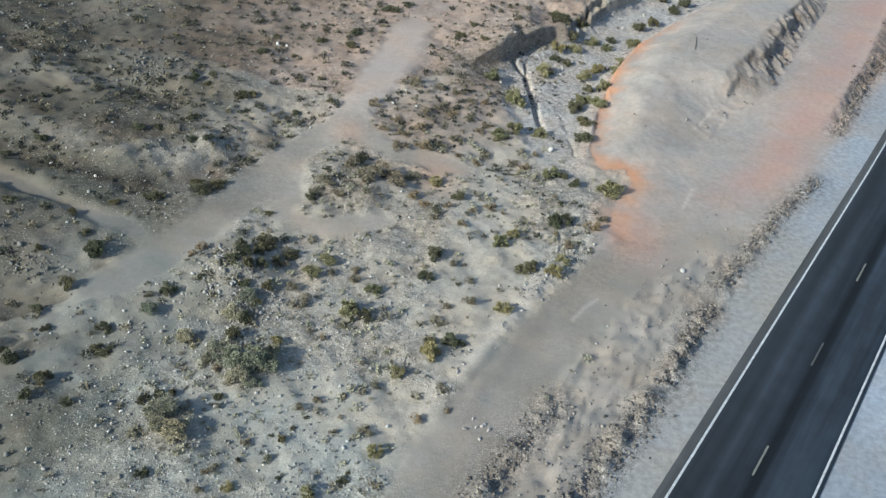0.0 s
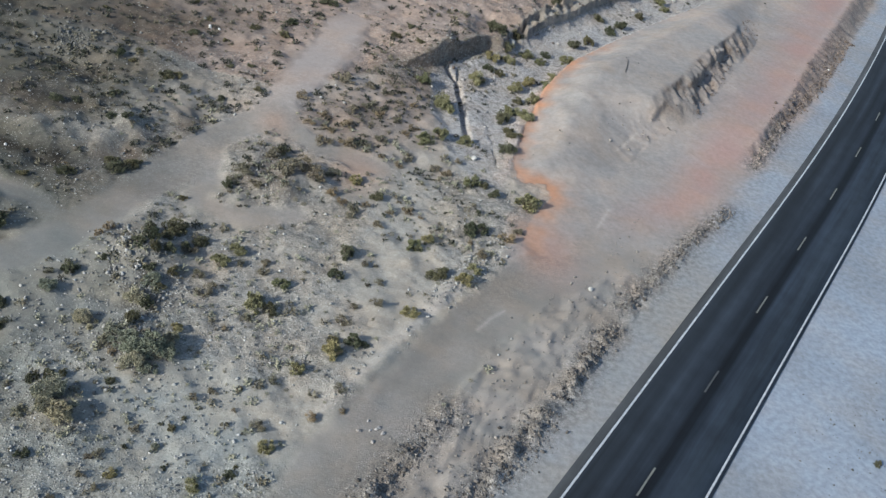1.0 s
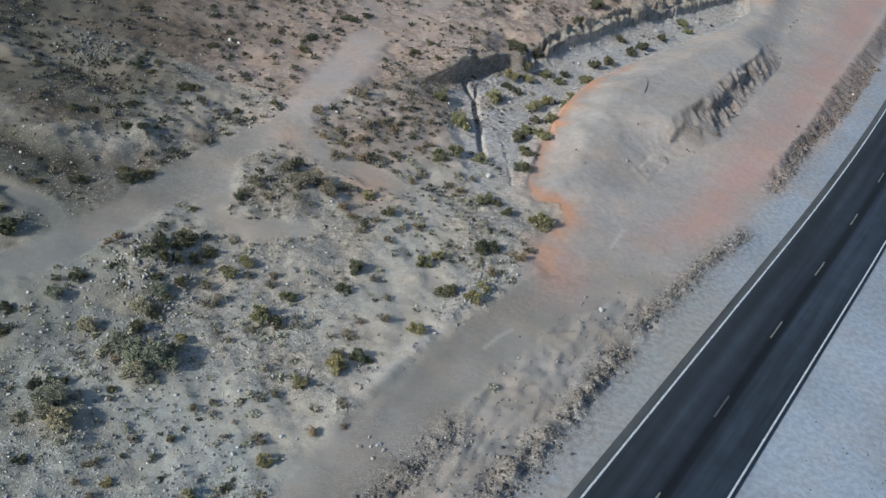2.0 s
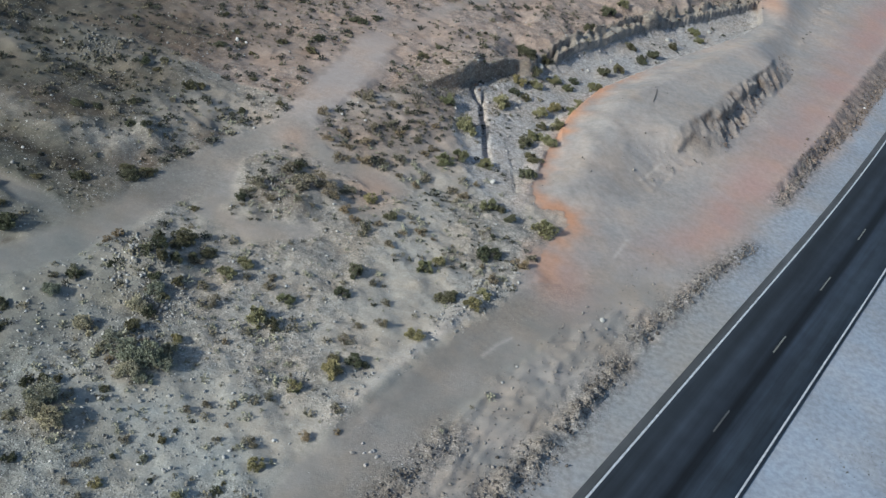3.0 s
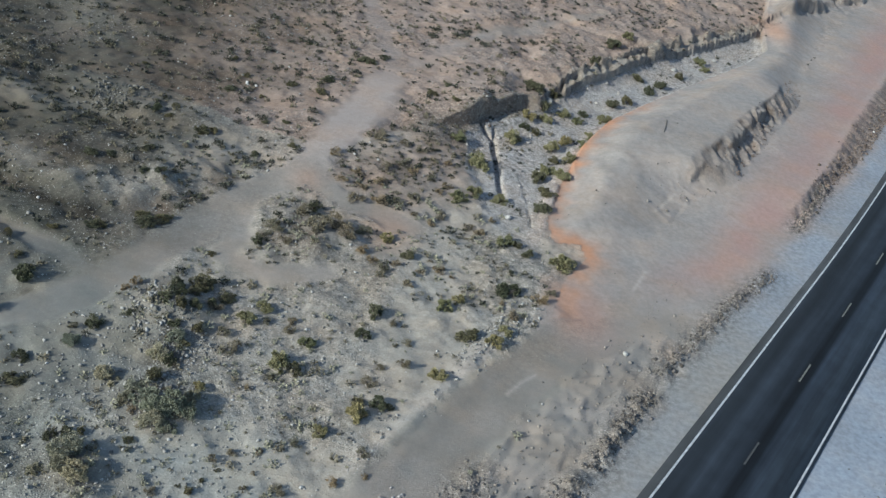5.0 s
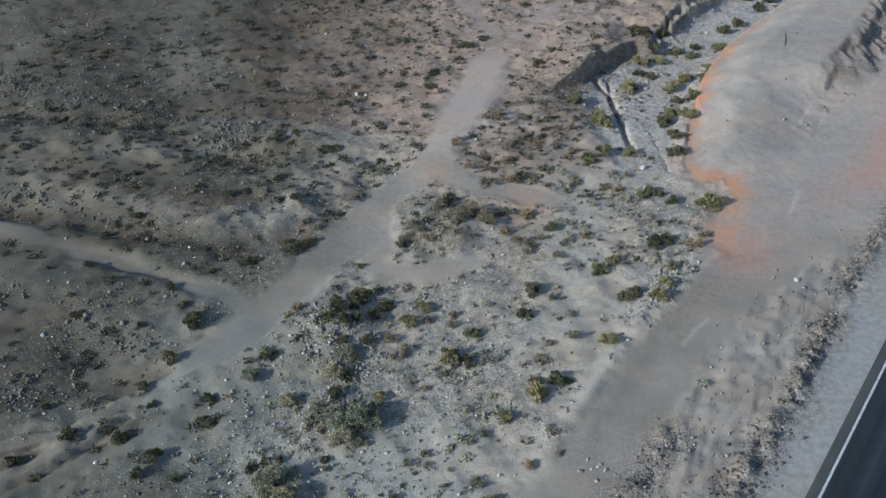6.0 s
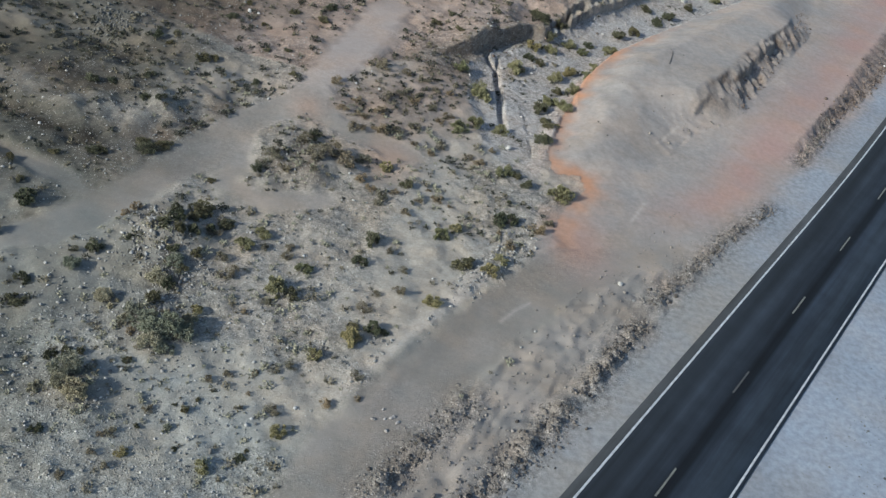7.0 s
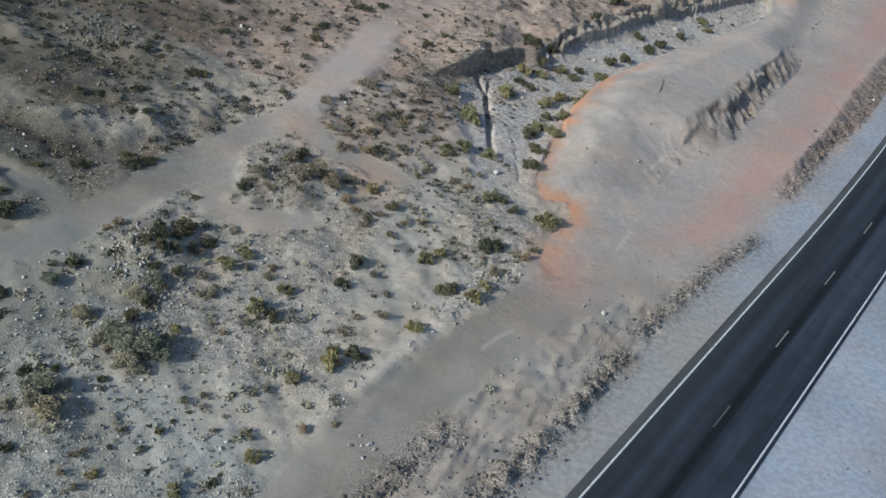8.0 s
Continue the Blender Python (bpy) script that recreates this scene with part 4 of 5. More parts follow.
def shrub_leaves(kind):
    """Foliage of one shrub about 1 m wide: uneven clumps of small leaves with gaps."""
    clumps = {"green": 15, "dark": 14, "dry": 11, "sage": 18}[kind]
    points, ways = [], []
    for k in range(clumps):
        a, r = nrng.uniform(0, 2 * np.pi), 0.40 * np.sqrt(nrng.uniform(0.0, 1))
        radius = nrng.uniform(0.08, 0.18)
        centre = np.array([r * np.cos(a), r * np.sin(a), nrng.uniform(0.10, 0.40) * (1.15 - 1.3 * r)])
        count = {"green": 180, "dark": 120, "dry": 66, "sage": 190}[kind]
        out = nrng.normal(size=(count, 3))
        out /= np.linalg.norm(out, axis=1)[:, None]
        points.append(centre * np.array([1, 1, 1.25]) + out * radius * nrng.uniform(0.45, 1.1, (count, 1)) * np.array([1, 1, 0.95]))
        ways.append(out + np.array([0, 0, 0.5]) + 0.5 * nrng.normal(size=(count, 3)))
    points, ways = np.concatenate(points), np.concatenate(ways)
    points[:, 2] = np.maximum(points[:, 2], 0.02)
    ways /= np.linalg.norm(ways, axis=1)[:, None]
    size = {"green": (0.064, 0.038), "dark": (0.073, 0.045), "dry": (0.115, 0.030), "sage": (0.058, 0.034)}[kind]
    verts, faces = leaf_cloud(points, ways, *size)
    return mesh_of("foliage", verts, faces, {"green": LEAF_GREEN, "dark": LEAF_DARK, "dry": LEAF_DRY, "sage": LEAF_SAGE}[kind])


def shrub_stems(kind):
    """Thin forked stems rising from one root crown."""
    verts, faces = [], []
    for k in range(16 if kind == "dry" else 11):
        a, lean, tall = nrng.uniform(0, 2 * np.pi), nrng.uniform(0.15, 0.42), nrng.uniform(0.22, 0.46)
        knots = [np.zeros(3), np.array([np.cos(a) * lean * 0.4, np.sin(a) * lean * 0.4, tall * 0.55]), np.array([np.cos(a + 0.3) * lean, np.sin(a + 0.3) * lean, tall])]
        for radius, knot in zip((0.016, 0.010, 0.004), knots):
            verts += [knot + radius * np.array([np.cos(b), np.sin(b), 0]) for b in (0, 2.094, 4.189)]
        base = 9 * k
        for level in (0, 3):
            faces += [[base + level + i, base + level + (i + 1) % 3, base + level + 3 + (i + 1) % 3, base + level + 3 + i] for i in range(3)]
    return mesh_of("woody_crown", verts, faces, STEM)


SHRUB_LABELS = {
    "green": "olive-green leafy desert shrub rooted in sandy ground",
    "dark": "dense dark olive desert shrub on stony ground",
    "sage": "grey-green rounded sage shrub on a stony mound",
    "dry": "dry grey-brown twiggy desert shrub on stony ground",
}


def shrub(kind):
    root = tagged(new("shrub"), SHRUB_LABELS[kind], "shrub", "desert shrubs")
    part("foliage", shrub_leaves(kind), root)
    part("woody_crown", shrub_stems(kind), root, "thin forked woody branches")
    return root


SHRUB_KINDS = {kind: [shrub(kind) for _ in range(5)] for kind in ("green", "dark", "dry", "sage")}
shrub_used = {}


def plant(x, y, width, kind):
    """Set a shrub: the first of each shape is moved, the others are copies."""
    pick = rng.randrange(5)
    first = SHRUB_KINDS[kind][pick]
    tall = rng.uniform(0.8, 1.15) * (0.72 if y > 60 and x < 8 else 1.0)
    m = Matrix.Translation(on_land(x, y, 0.04)) @ pose(0, 0, 0, 0, 0, rng.uniform(0, 360)) @ Matrix.Diagonal((width, width * rng.uniform(0.7, 0.95), width * tall * 0.9, 1))
    if (kind, pick) in shrub_used:
        copy_thing_scaled(first, m)
    else:
        shrub_used[kind, pick] = True
        first.matrix_basis = m


def copy_thing_scaled(first, m):
    """copy_thing() multiplies the first one's scale in: take it out of the pose."""
    s = first.scale
    return copy_thing(first, m @ Matrix.Diagonal((1 / s.x, 1 / s.y, 1 / s.z, 1)))


WASH_GREEN = [(8.4, 89.8, 1.5), (10.8, 86.1, 2.4), (14.2, 93.3, 2.1), (8.9, 78.6, 1.7), (10.2, 80.0, 1.6), (12.7, 80.2, 1.4), (17.5, 88.2, 1.6), (18.8, 86.8, 1.7), (19.9, 90.9, 1.6), (21.4, 94.4, 1.4), (22.5, 97.2, 1.6), (18.2, 93.6, 1.8), (19.8, 95.3, 1.4), (15.8, 99.2, 1.6), (17.8, 99.7, 1.5), (20.0, 102.3, 1.8), (21.6, 101.4, 1.4), (24.7, 103.1, 1.9), (13.1, 72.9, 1.7), (18.0, 71.0, 2.2), (40.3, 128.8, 1.6), (40.8, 126.6, 1.4), (29.6, 127.3, 1.7)]
WASH_DARK = [(16.3, 104.9, 2.2), (17.7, 101.9, 1.7), (18.8, 106.2, 1.6), (24.6, 116.8, 2.0), (30.3, 117.6, 1.8), (16.5, 86.2, 1.9), (17.2, 83.1, 2.0), (16.7, 79.8, 1.7), (26.2, 107.6, 1.8), (28.0, 109.6, 1.8), (31.5, 114.9, 1.9), (33.3, 116.7, 1.9), (36.4, 121.7, 1.4), (13.5, 65.9, 2.1), (15.1, 71.8, 1.3), (14.3, 73.0, 1.0), (15.5, 97.1, 1.3), (16.7, 96.4, 1.2), (18.4, 90.8, 1.3), (27.4, 124.4, 2.6), (22.3, 103.6, 1.2)]
FLAT_GREEN = [(8.4, 61.9, 1.5), (9.4, 63.3, 1.1), (12.2, 58.4, 1.3), (13.1, 60.1, 1.1), (8.3, 53.7, 1.3), (3.2, 69.6, 1.4), (0.3, 39.9, 1.1), (-6.8, 48.3, 0.9), (-5.4, 55.8, 1.3), (-4.4, 57.6, 1.2), (-0.9, 54.7, 1.2), (-2.5, 51.9, 1.8), (1.3, 46.5, 1.1), (3.4, 48.4, 1.6), (-7.6, 36.2, 0.8), (-3.2, 36.3, 1.0)]
FLAT_DARK = [(5.1, 67.7, 1.5), (10.3, 59.0, 1.9), (2.8, 56.7, 1.2), (3.3, 59.4, 1.6), (4.6, 49.9, 1.4), (5.4, 49.9, 0.9), (-20.3, 55.6, 1.4), (-20.8, 61.6, 1.3), (-18.1, 63.2, 1.5), (-15.0, 64.7, 1.8), (-13.9, 66.0, 1.4), (-14.7, 52.3, 1.4), (-12.9, 53.9, 0.7), (-10.7, 57.5, 1.2), (-9.1, 58.4, 1.8), (-7.1, 57.7, 1.3), (-9.4, 57.2, 1.0), (-9.1, 50.2, 1.2), (-9.4, 42.8, 0.6), (-1.3, 51.6, 1.3), (3.2, 49.8, 1.0), (-9.4, 42.8, 0.6), (-13.7, 42.2, 0.9), (-12.9, 42.6, 0.9), (-12.2, 42.7, 0.7), (-12.5, 36.7, 0.9), (-5.2, 40.1, 0.6), (-4.7, 41.1, 0.4), (-5.9, 40.4, 0.4), (-7.4, 38.2, 0.5), (-5.0, 37.2, 0.5), (-1.4, 37.6, 0.7), (-1.2, 38.2, 0.4)]
FLAT_DRY = [(10.9, 73.8, 1.4), (9.9, 74.3, 1.1), (12.0, 76.2, 1.2), (16.0, 65.2, 1.8), (16.9, 66.7, 1.2), (6.7, 73.6, 1.1), (7.4, 74.9, 1.0), (5.1, 74.2, 1.0), (1.3, 66.9, 1.4), (3.3, 65.3, 1.4), (2.3, 65.9, 1.1), (4.2, 66.1, 1.1), (5.4, 63.9, 1.1), (7.7, 66.6, 1.4), (6.3, 66.0, 0.9), (8.8, 66.2, 0.6), (7.0, 67.8, 0.6), (4.8, 58.8, 0.9), (6.0, 56.7, 0.9), (5.1, 56.2, 0.6), (13.8, 62.4, 1.3), (5.9, 54.1, 1.2)]
FLAT_DRY_MORE = [(4.4, 53.7, 0.8), (3.7, 52.0, 1.2), (-0.3, 41.4, 1.0), (2.7, 42.7, 1.0), (4.1, 45.4, 0.9), (4.5, 43.5, 0.6), (-15.8, 51.7, 0.8), (-13.5, 57.4, 1.2), (-14.0, 56.5, 0.8), (-7.6, 56.3, 1.2), (-8.5, 47.2, 0.7), (-10.0, 45.1, 0.8), (-6.5, 54.1, 1.1), (-5.5, 52.7, 1.3), (-0.1, 45.2, 0.8), (-4.0, 56.1, 0.8), (-2.3, 56.8, 0.8), (-2.3, 55.6, 1.0), (-3.9, 49.2, 0.7), (-2.6, 50.6, 0.8), (-7.2, 39.6, 0.9), (-4.5, 42.8, 0.8), (-3.5, 43.7, 0.9), (-4.0, 42.0, 0.5), (-8.6, 37.5, 0.8), (-9.1, 37.2, 0.6), (-9.1, 35.9, 0.7), (-8.2, 35.1, 0.7), (-10.1, 33.9, 0.8), (-2.3, 41.1, 0.7), (-2.0, 42.3, 0.4), (-1.9, 44.0, 0.7)]
MOUND_DRY = [(-5.6, 67.1, 2.1), (-4.1, 70.5, 2.1), (-2.2, 68.2, 2.0), (-6.3, 66.3, 1.5), (0.0, 68.2, 1.4), (-1.1, 69.6, 1.7), (-4.5, 65.6, 1.5), (1.3, 69.8, 1.2)]
BANK_DRY = [(-2.8, 80.8, 1.8), (-1.5, 76.9, 1.5), (-0.5, 78.7, 1.5), (1.6, 78.0, 1.8), (3.3, 81.7, 2.0), (4.9, 77.0, 1.8), (6.1, 80.7, 1.5), (0.8, 85.3, 2.2), (0.1, 74.6, 1.8), (2.0, 74.9, 1.8), (3.5, 75.7, 1.4), (7.0, 78.9, 1.3), (4.5, 81.1, 1.5), (7.7, 80.1, 1.6), (6.3, 83.7, 1.4), (3.2, 85.5, 1.6), (5.0, 84.8, 1.6), (0.2, 76.7, 1.5), (2.0, 80.5, 1.6), (7.6, 84.0, 1.4)]
UPLAND_SHRUBS = [(-17.8, 74.8, 1.4), (-17.3, 71.2, 1.4), (-15.8, 71.1, 1.2), (-14.7, 80.2, 1.8), (-13.8, 80.6, 1.3), (-19.4, 82.0, 1.6), (-18.1, 83.3, 1.2), (-9.0, 93.6, 1.5), (-14.4, 89.9, 1.5), (-13.6, 93.7, 1.3), (-23.1, 91.3, 1.1), (-21.9, 72.4, 1.5), (-20.5, 72.9, 1.3), (-8.0, 84.9, 1.1), (-9.8, 84.4, 1.1), (-6.7, 80.7, 1.1), (-9.7, 78.6, 1.3), (-15.6, 97.0, 1.1), (-11.3, 90.0, 1.0), (-5.6, 96.0, 1.8), (-6.0, 92.9, 1.5), (-2.4, 102.8, 2.2), (-0.7, 104.7, 1.5), (7.7, 95.9, 1.4), (5.2, 97.8, 1.3), (6.6, 100.5, 1.2)]
WEST_SHRUBS = [(-28.0, 60.1, 1.5), (-20.7, 55.8, 1.4), (-21.9, 57.8, 0.8), (-19.8, 53.8, 1.4), (-21.4, 52.2, 1.4), (-22.6, 49.6, 1.2), (-17.9, 48.3, 1.3), (-17.5, 46.3, 1.5), (-22.6, 44.9, 1.3), (-23.6, 45.8, 0.8), (-25.9, 45.0, 1.4), (-28.7, 42.9, 1.3), (-28.4, 47.6, 0.9), (-28.8, 69.4, 1.7), (-18.5, 62.9, 1.5), (-15.7, 65.9, 1.8), (-14.2, 65.8, 1.5), (-20.0, 43.2, 1.5), (-20.4, 41.7, 1.1), (-18.1, 41.5, 0.8), (-26.8, 41.8, 1.0), (-21.5, 47.9, 0.8), (-30.4, 62.2, 1.2), (-43.1, 81.3, 1.5), (-31.0, 67.4, 1.2), (-19.6, 52.2, 1.0), (-24.3, 55.2, 0.9), (-29.2, 56.2, 1.1), (-23.5, 60.0, 0.8)]
MOUND_DARK = [(-9.6, 48.4, 1.1), (-8.2, 53.6, 1.1), (-10.9, 55.2, 1.2), (-7.9, 56.6, 1.1), (-10.2, 56.2, 1.4), (-9.8, 54.8, 1.2), (-9.6, 53.4, 1.1), (-8.8, 55.4, 1.2), (-8.7, 51.9, 1.0), (-6.6, 65.2, 1.5), (-3.2, 71.8, 1.5)]
VERGE_SHRUBS = [(41.8, 47.0, 0.75)]
BIG_SAGE = [(-8.9, 45.4, 1.3), (-6.9, 46.8, 1.1), (-10.4, 47.0, 1.0), (-7.6, 44.2, 1.0), (-9.3, 52.2, 1.1), (-15.5, 50.2, 1.0), (-10.1, 50.7, 1.3), (-12.3, 47.8, 1.3), (-9.5, 46.0, 1.4), (-10.7, 46.1, 0.8), (-7.6, 45.7, 1.5), (-8.3, 44.3, 1.3), (-6.7, 45.7, 1.0), (-12.2, 40.9, 1.7), (-11.2, 39.4, 1.4), (-12.4, 39.9, 0.9), (-13.5, 39.4, 0.8), (-5.8, 38.6, 0.5)]
for places, kind in ((WASH_GREEN, "green"), (WASH_DARK, "dark"), (VERGE_SHRUBS, "dark"), (FLAT_GREEN, "green"), (FLAT_DARK, "dark"), (FLAT_DRY, "dry"), (FLAT_DRY_MORE, "dry"), (MOUND_DRY, "sage"), (MOUND_DARK, "dark"), (BIG_SAGE, "sage"), (BANK_DRY, "dry"), (UPLAND_SHRUBS, "dark"), (WEST_SHRUBS, "dark")):
    for x, y, width in places:
        if float(track_cover(np.array([x]), np.array([y]))[0]) > 0.75 and x < -4:
            continue
        plant(x, y, width * (1.2 if kind in ("green", "sage") else 1.1) * (0.85 if (y > 76 and kind == "dry") or (y > 60 and x < -4) else 1.25 if kind == "sage" else 1.0), "dry" if kind == "sage" and y > 60 else kind)

# smaller ones, strewn over the upland
x, y = sow(1500, (-58, 14, 62, 126), lambda x, y: 0.3 * open_desert(x, y) * (1 - inside(x, y, WASH)))
for px, py in zip(x[:50], y[:50]):
    plant(float(px), float(py), rng.uniform(0.55, 1.05), rng.choice(("dark", "dry", "dry")))


def scrub_mesh(x, y, width, material, name, per=22):
    """Many knee-high tufts in one mesh."""
    n = len(x)
    out = nrng.normal(size=(n, per, 3))
    out /= np.linalg.norm(out, axis=2)[..., None]
    out[..., 2] = np.abs(out[..., 2])
    spread = nrng.uniform(0.3, 1.0, (n, per, 1))
    base = np.stack([x, y, land(x, y)], -1)[:, None]
    points = (base + out * spread * (width / 2)[:, None, None] * np.array([1, 1, 0.9])).reshape(-1, 3)
    ways = (out + 0.6 * nrng.normal(size=out.shape)).reshape(-1, 3)
    ways /= np.linalg.norm(ways, axis=1)[:, None]
    wide = np.repeat(width, per)[:, None]
    fine = (22 / per) ** 0.5
    verts, faces = leaf_cloud(points, ways, 0.34 * wide * fine, 0.16 * wide * fine)
    return mesh_of(name, verts, faces, material)


def scrubby(x, y):
    patch = smooth((fbm(x, y, 7.0, 131, 4) + 0.35) / 0.7)
    thick = np.exp(-((line_distance(x, y, [(-2, 79), (2, 79), (6, 83), (7.5, 88)]) / 5) ** 2))
    for mx, my, r, h in MOUNDS[:4]:
        thick = np.maximum(thick, np.exp(-((x - mx) ** 2 + (y - my) ** 2) / (r * r)))
    return open_desert(x, y) * (0.06 + 0.34 * patch + 0.6 * thick) * (1 - 0.6 * inside(x, y, WASH))


for count, box, material, name, label in (
    (13000, (-62, 24, 33, 130), LEAF_DRY, "dry_scrub", "low dry scrub tufts strewn over the desert"),
    (22000, (-62, 60, 60, 160), LEAF_BRUSH, "dark_scrub", "low dark scrub tufts strewn over the desert"),
    (3000, (-16, 17, 34, 78), LEAF_SAGE, "grey_scrub", "low grey-green scrub tufts on the stony flat"),
):
    x, y = sow(count, box, scrubby)
    tagged(new(name, scrub_mesh(x, y, 0.24 + 0.22 * nrng.exponential(1.0, len(x)).clip(0, 3.2), material, name, 22 if name == "dark_scrub" else 30)), label, "scrub", kind="stuff")

x, y = sow(2600, (-62, 20, 42, 130), lambda x, y: open_desert(x, y) * (1 - inside(x, y, WASH)) * np.clip(0.25 + 0.5 * fbm(x, y, 9.0, 171, 3) + 0.5 * sum(np.exp(-((line_distance(x, y, line) / (1.2 * wide)) ** 2)) for line, wide, deep in GULLIES), 0, 1) * smooth((-x + 0.6 * (y - 62)) / 14))
tagged(new("low_brush", scrub_mesh(x, y, nrng.uniform(0.45, 1.3, len(x)), LEAF_BRUSH, "low_brush", 60)), "low dark brush scattered over the western slopes", "scrub", kind="stuff")


# ---- pole on the pad ----
def lying_pole(x0, y0, x1, y1):
    """A slightly bent, tapered pole lying on the ground between two places."""
    bm = bmesh.new()
    count, rings = 9, []
    for k in range(count):
        f = k / (count - 1)
        x, y = x0 + (x1 - x0) * f, y0 + (y1 - y0) * f
        x += 0.06 * math.sin(3 * f)
        radius = 0.04 - 0.015 * f
        z = float(land(x, y)) + radius + 0.02
        rings.append([bm.verts.new((x - x0 + radius * math.cos(a), y - y0, z + radius * math.sin(a))) for a in np.linspace(0, 2 * math.pi, 7)[:-1]])
    for a, b in zip(rings, rings[1:]):
        for i in range(6):
            bm.faces.new((a[i], a[(i + 1) % 6], b[(i + 1) % 6], b[i]))
    bm.faces.new(rings[0])
    bm.faces.new(rings[-1][::-1])
    bmesh.ops.recalc_face_normals(bm, faces=bm.faces)
    me = bpy.data.meshes.new("pole")
    bm.to_mesh(me)
    bm.free()
    me.materials.append(WEATHERED_WOOD)
    ob = tagged(new("pole", me), "thin weathered wooden pole lying on the bare pad", "pole")
    ob.location = (x0, y0, 0)
    return ob


lying_pole(29.9, 97.2, 30.7, 100.6)


# ---- pickup truck, further down the road than the camera looks ----
def plain_material(name, colour, roughness, metallic=0.0, specular=0.5):
    n = Nodes(name)
    grime = n.noise(n.position(), 3.0, 4.0)
    n.bsdf.inputs["Metallic"].default_value = metallic
    return n.done(n.mix(n.ramp(grime, (0.45, 0.0), (0.75, 0.35)), colour, (0.20, 0.17, 0.14)), roughness, specular)


RED_PAINT = plain_material("dusty_dark_red_paint", (0.14, 0.008, 0.010), 0.35)
BLACK_TRIM = plain_material("black_trim", (0.012, 0.012, 0.013), 0.6)
RUBBER = plain_material("tyre_rubber", (0.015, 0.015, 0.015), 0.85)
CHROME = plain_material("dull_chrome", (0.55, 0.55, 0.56), 0.25, 1.0)
DARK_GLASS = plain_material("tinted_glass", (0.01, 0.012, 0.014), 0.08)
LAMP_GLASS = plain_material("lamp_glass", (0.6, 0.6, 0.6), 0.15)


def slab(profile, half, material, name, bevel=0.03, taper=None):
    """A side profile (length, height) drawn out to both sides; taper(height) narrows it."""
    bm = bmesh.new()
    rows = [[bm.verts.new((s * half * (taper(h) if taper else 1), l, h)) for l, h in profile] for s in (-1, 1)]
    bm.faces.new(rows[0])
    bm.faces.new(rows[1][::-1])
    for i in range(len(profile)):
        j = (i + 1) % len(profile)
        bm.faces.new((rows[0][j], rows[0][i], rows[1][i], rows[1][j]))
    bmesh.ops.recalc_face_normals(bm, faces=bm.faces)
    bmesh.ops.bevel(bm, geom=list(bm.edges), offset=bevel, segments=2, affect="EDGES")
    me = bpy.data.meshes.new(name)
    bm.to_mesh(me)
    bm.free()
    me.materials.append(material)
    return me


def wheel_mesh(radius, width, material, name):
    bm = bmesh.new()
    bmesh.ops.create_cone(bm, segments=24, radius1=radius, radius2=radius, depth=width, cap_ends=True, matrix=Matrix.Rotation(radians(90), 4, "Y"))
    bmesh.ops.bevel(bm, geom=[e for e in bm.edges if abs(e.verts[0].co.x - e.verts[1].co.x) < 0.01], offset=0.03, segments=2, affect="EDGES")
    me = bpy.data.meshes.new(name)
    bm.to_mesh(me)
    bm.free()
    me.materials.append(material)
    return me


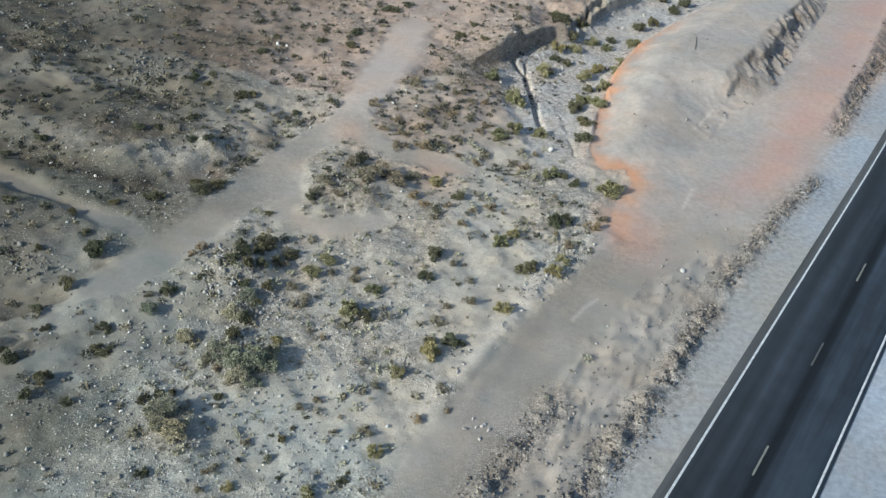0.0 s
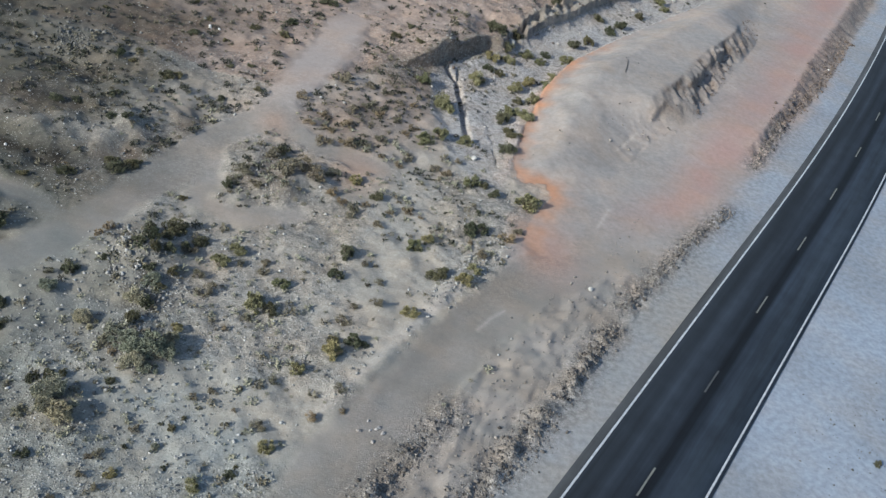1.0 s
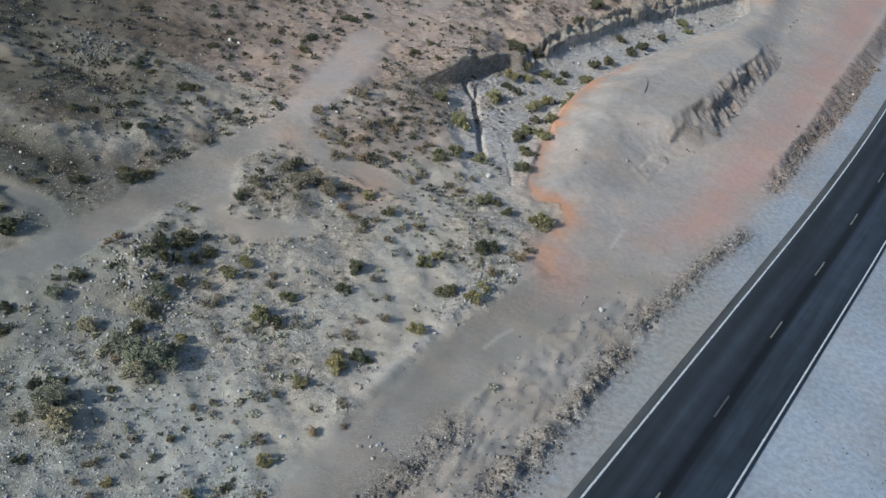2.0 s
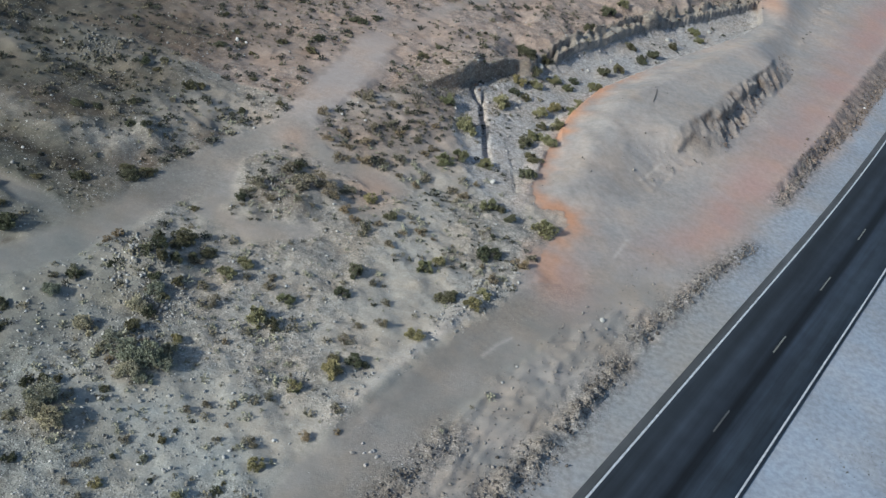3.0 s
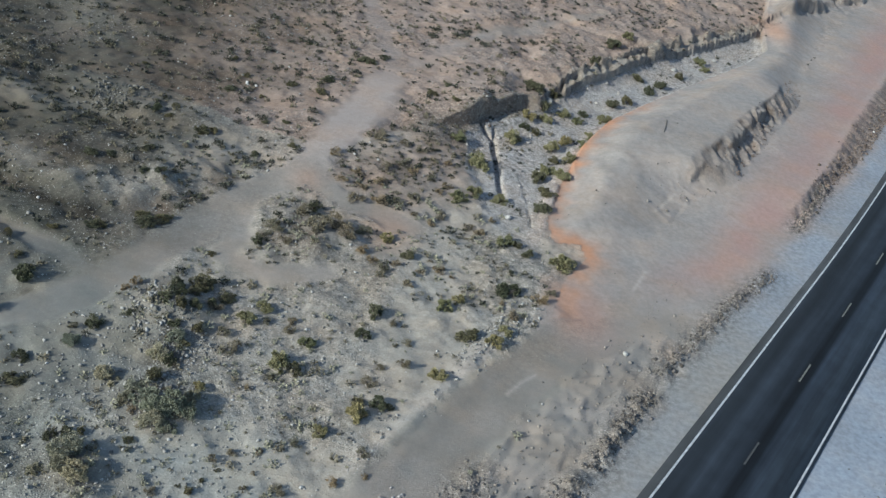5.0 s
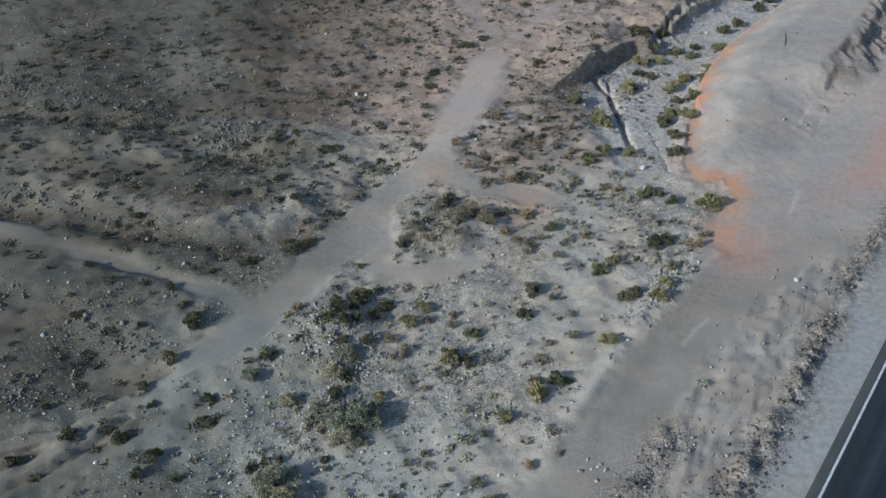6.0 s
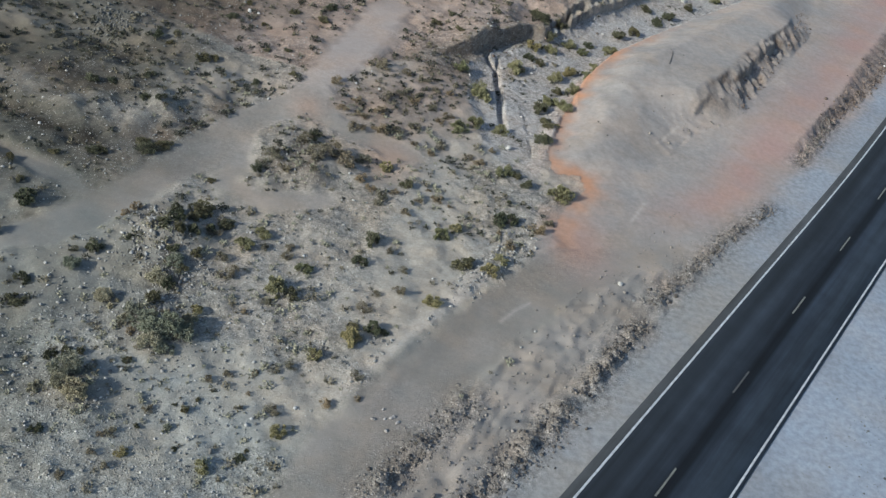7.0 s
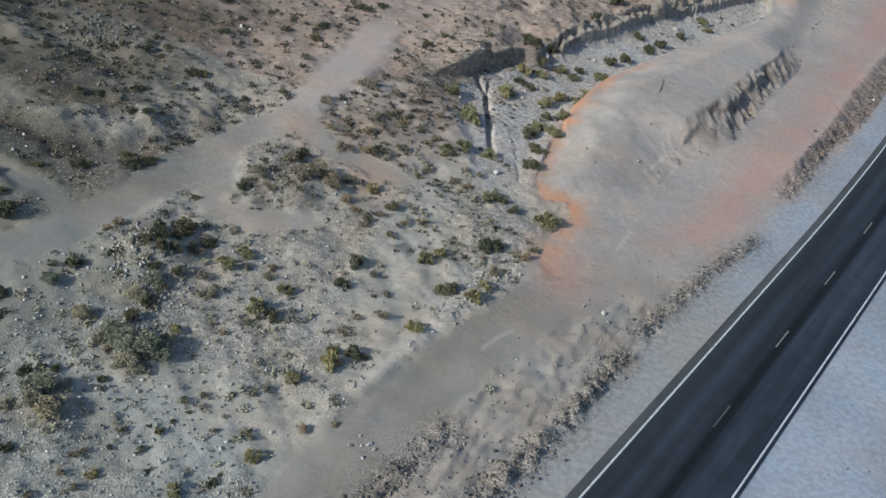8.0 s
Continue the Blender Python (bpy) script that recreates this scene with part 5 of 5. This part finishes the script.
def pickup_truck(x, y, heading):
    root = tagged(new("pickup_truck"), "dusty dark red pickup truck on the asphalt highway", "truck")
    root.matrix_basis = Matrix.Translation((x, y, 0.07)) @ pose(0, 0, 0, 0, 0, heading)
    part("lower_body", slab([(2.75, 0.45), (2.8, 0.75), (2.7, 1.02), (1.35, 1.12), (-0.75, 1.12), (-0.75, 0.75), (-2.7, 0.75), (-2.75, 0.5), (-1.0, 0.38), (1.2, 0.38)], 0.97, RED_PAINT, "lower_body"), root)
    cab = part("cab", slab([(1.3, 1.08), (0.55, 1.72), (0.35, 1.8), (-0.6, 1.8), (-0.75, 1.7), (-0.78, 1.08)], 0.92, RED_PAINT, "cab", 0.04, lambda h: 1 - 0.16 * (h - 1.08)), root)
    part("windscreen", slab([(1.27, 1.14), (1.22, 1.12), (0.58, 1.67), (0.63, 1.70)], 0.76, DARK_GLASS, "windscreen", 0.008), cab)
    part("rear_window", slab([(-0.77, 1.22), (-0.80, 1.22), (-0.79, 1.62), (-0.76, 1.62)], 0.66, DARK_GLASS, "rear_window", 0.006), cab)
    for side in (-1, 1):
        ob = part("side_window", slab([(1.0, 1.18), (0.5, 1.62), (-0.55, 1.66), (-0.62, 1.18)], 0.012, DARK_GLASS, "side_window", 0.004), cab)
        ob.location.x = side * 0.885
        ob = part("bed_wall", slab([(-0.78, 0.75), (-0.78, 1.12), (-2.72, 1.12), (-2.72, 0.75)], 0.05, RED_PAINT, "bed_wall", 0.015), root)
        ob.location.x = side * 0.915
        ob = part("mirror", slab([(0.95, 1.15), (0.95, 1.34), (0.85, 1.34), (0.85, 1.15)], 0.11, BLACK_TRIM, "mirror", 0.02), root)
        ob.location.x = side * 1.08
        ob = part("headlight", slab([(2.72, 0.72), (2.80, 0.72), (2.78, 0.90), (2.70, 0.90)], 0.17, LAMP_GLASS, "headlight", 0.01), root)
        ob.location.x = side * 0.74
        for along in (1.75, -1.65):
            tyre = part("wheel", wheel_mesh(0.38, 0.25, RUBBER, "wheel"), root)
            tyre.location = (side * 0.86, along, 0.38)
            part("rim", wheel_mesh(0.22, 0.27, CHROME, "rim"), tyre, "dull chrome rim")
    ob = part("tailgate", slab([(-2.70, 0.75), (-2.70, 1.12), (-2.77, 1.12), (-2.77, 0.75)], 0.90, BLACK_TRIM, "tailgate", 0.015), root)
    part("bed_floor", slab([(-0.8, 0.77), (-0.8, 0.80), (-2.68, 0.80), (-2.68, 0.77)], 0.88, BLACK_TRIM, "bed_floor", 0.004), root)
    part("front_bumper", slab([(2.74, 0.42), (2.92, 0.46), (2.92, 0.62), (2.74, 0.64)], 0.95, CHROME, "front_bumper", 0.02), root)
    part("rear_bumper", slab([(-2.74, 0.45), (-2.90, 0.48), (-2.90, 0.62), (-2.74, 0.62)], 0.93, CHROME, "rear_bumper", 0.02), root)
    part("grille", slab([(2.78, 0.68), (2.82, 0.68), (2.79, 0.94), (2.75, 0.94)], 0.5, BLACK_TRIM, "grille", 0.01), root)
    return root


# in the lane of oncoming traffic, heading back past the camera
back = 15.0
pickup_truck(22.54 - 0.538 * back - 0.843 * 1.75, 39.69 - 0.843 * back + 0.538 * 1.75, 147.45)
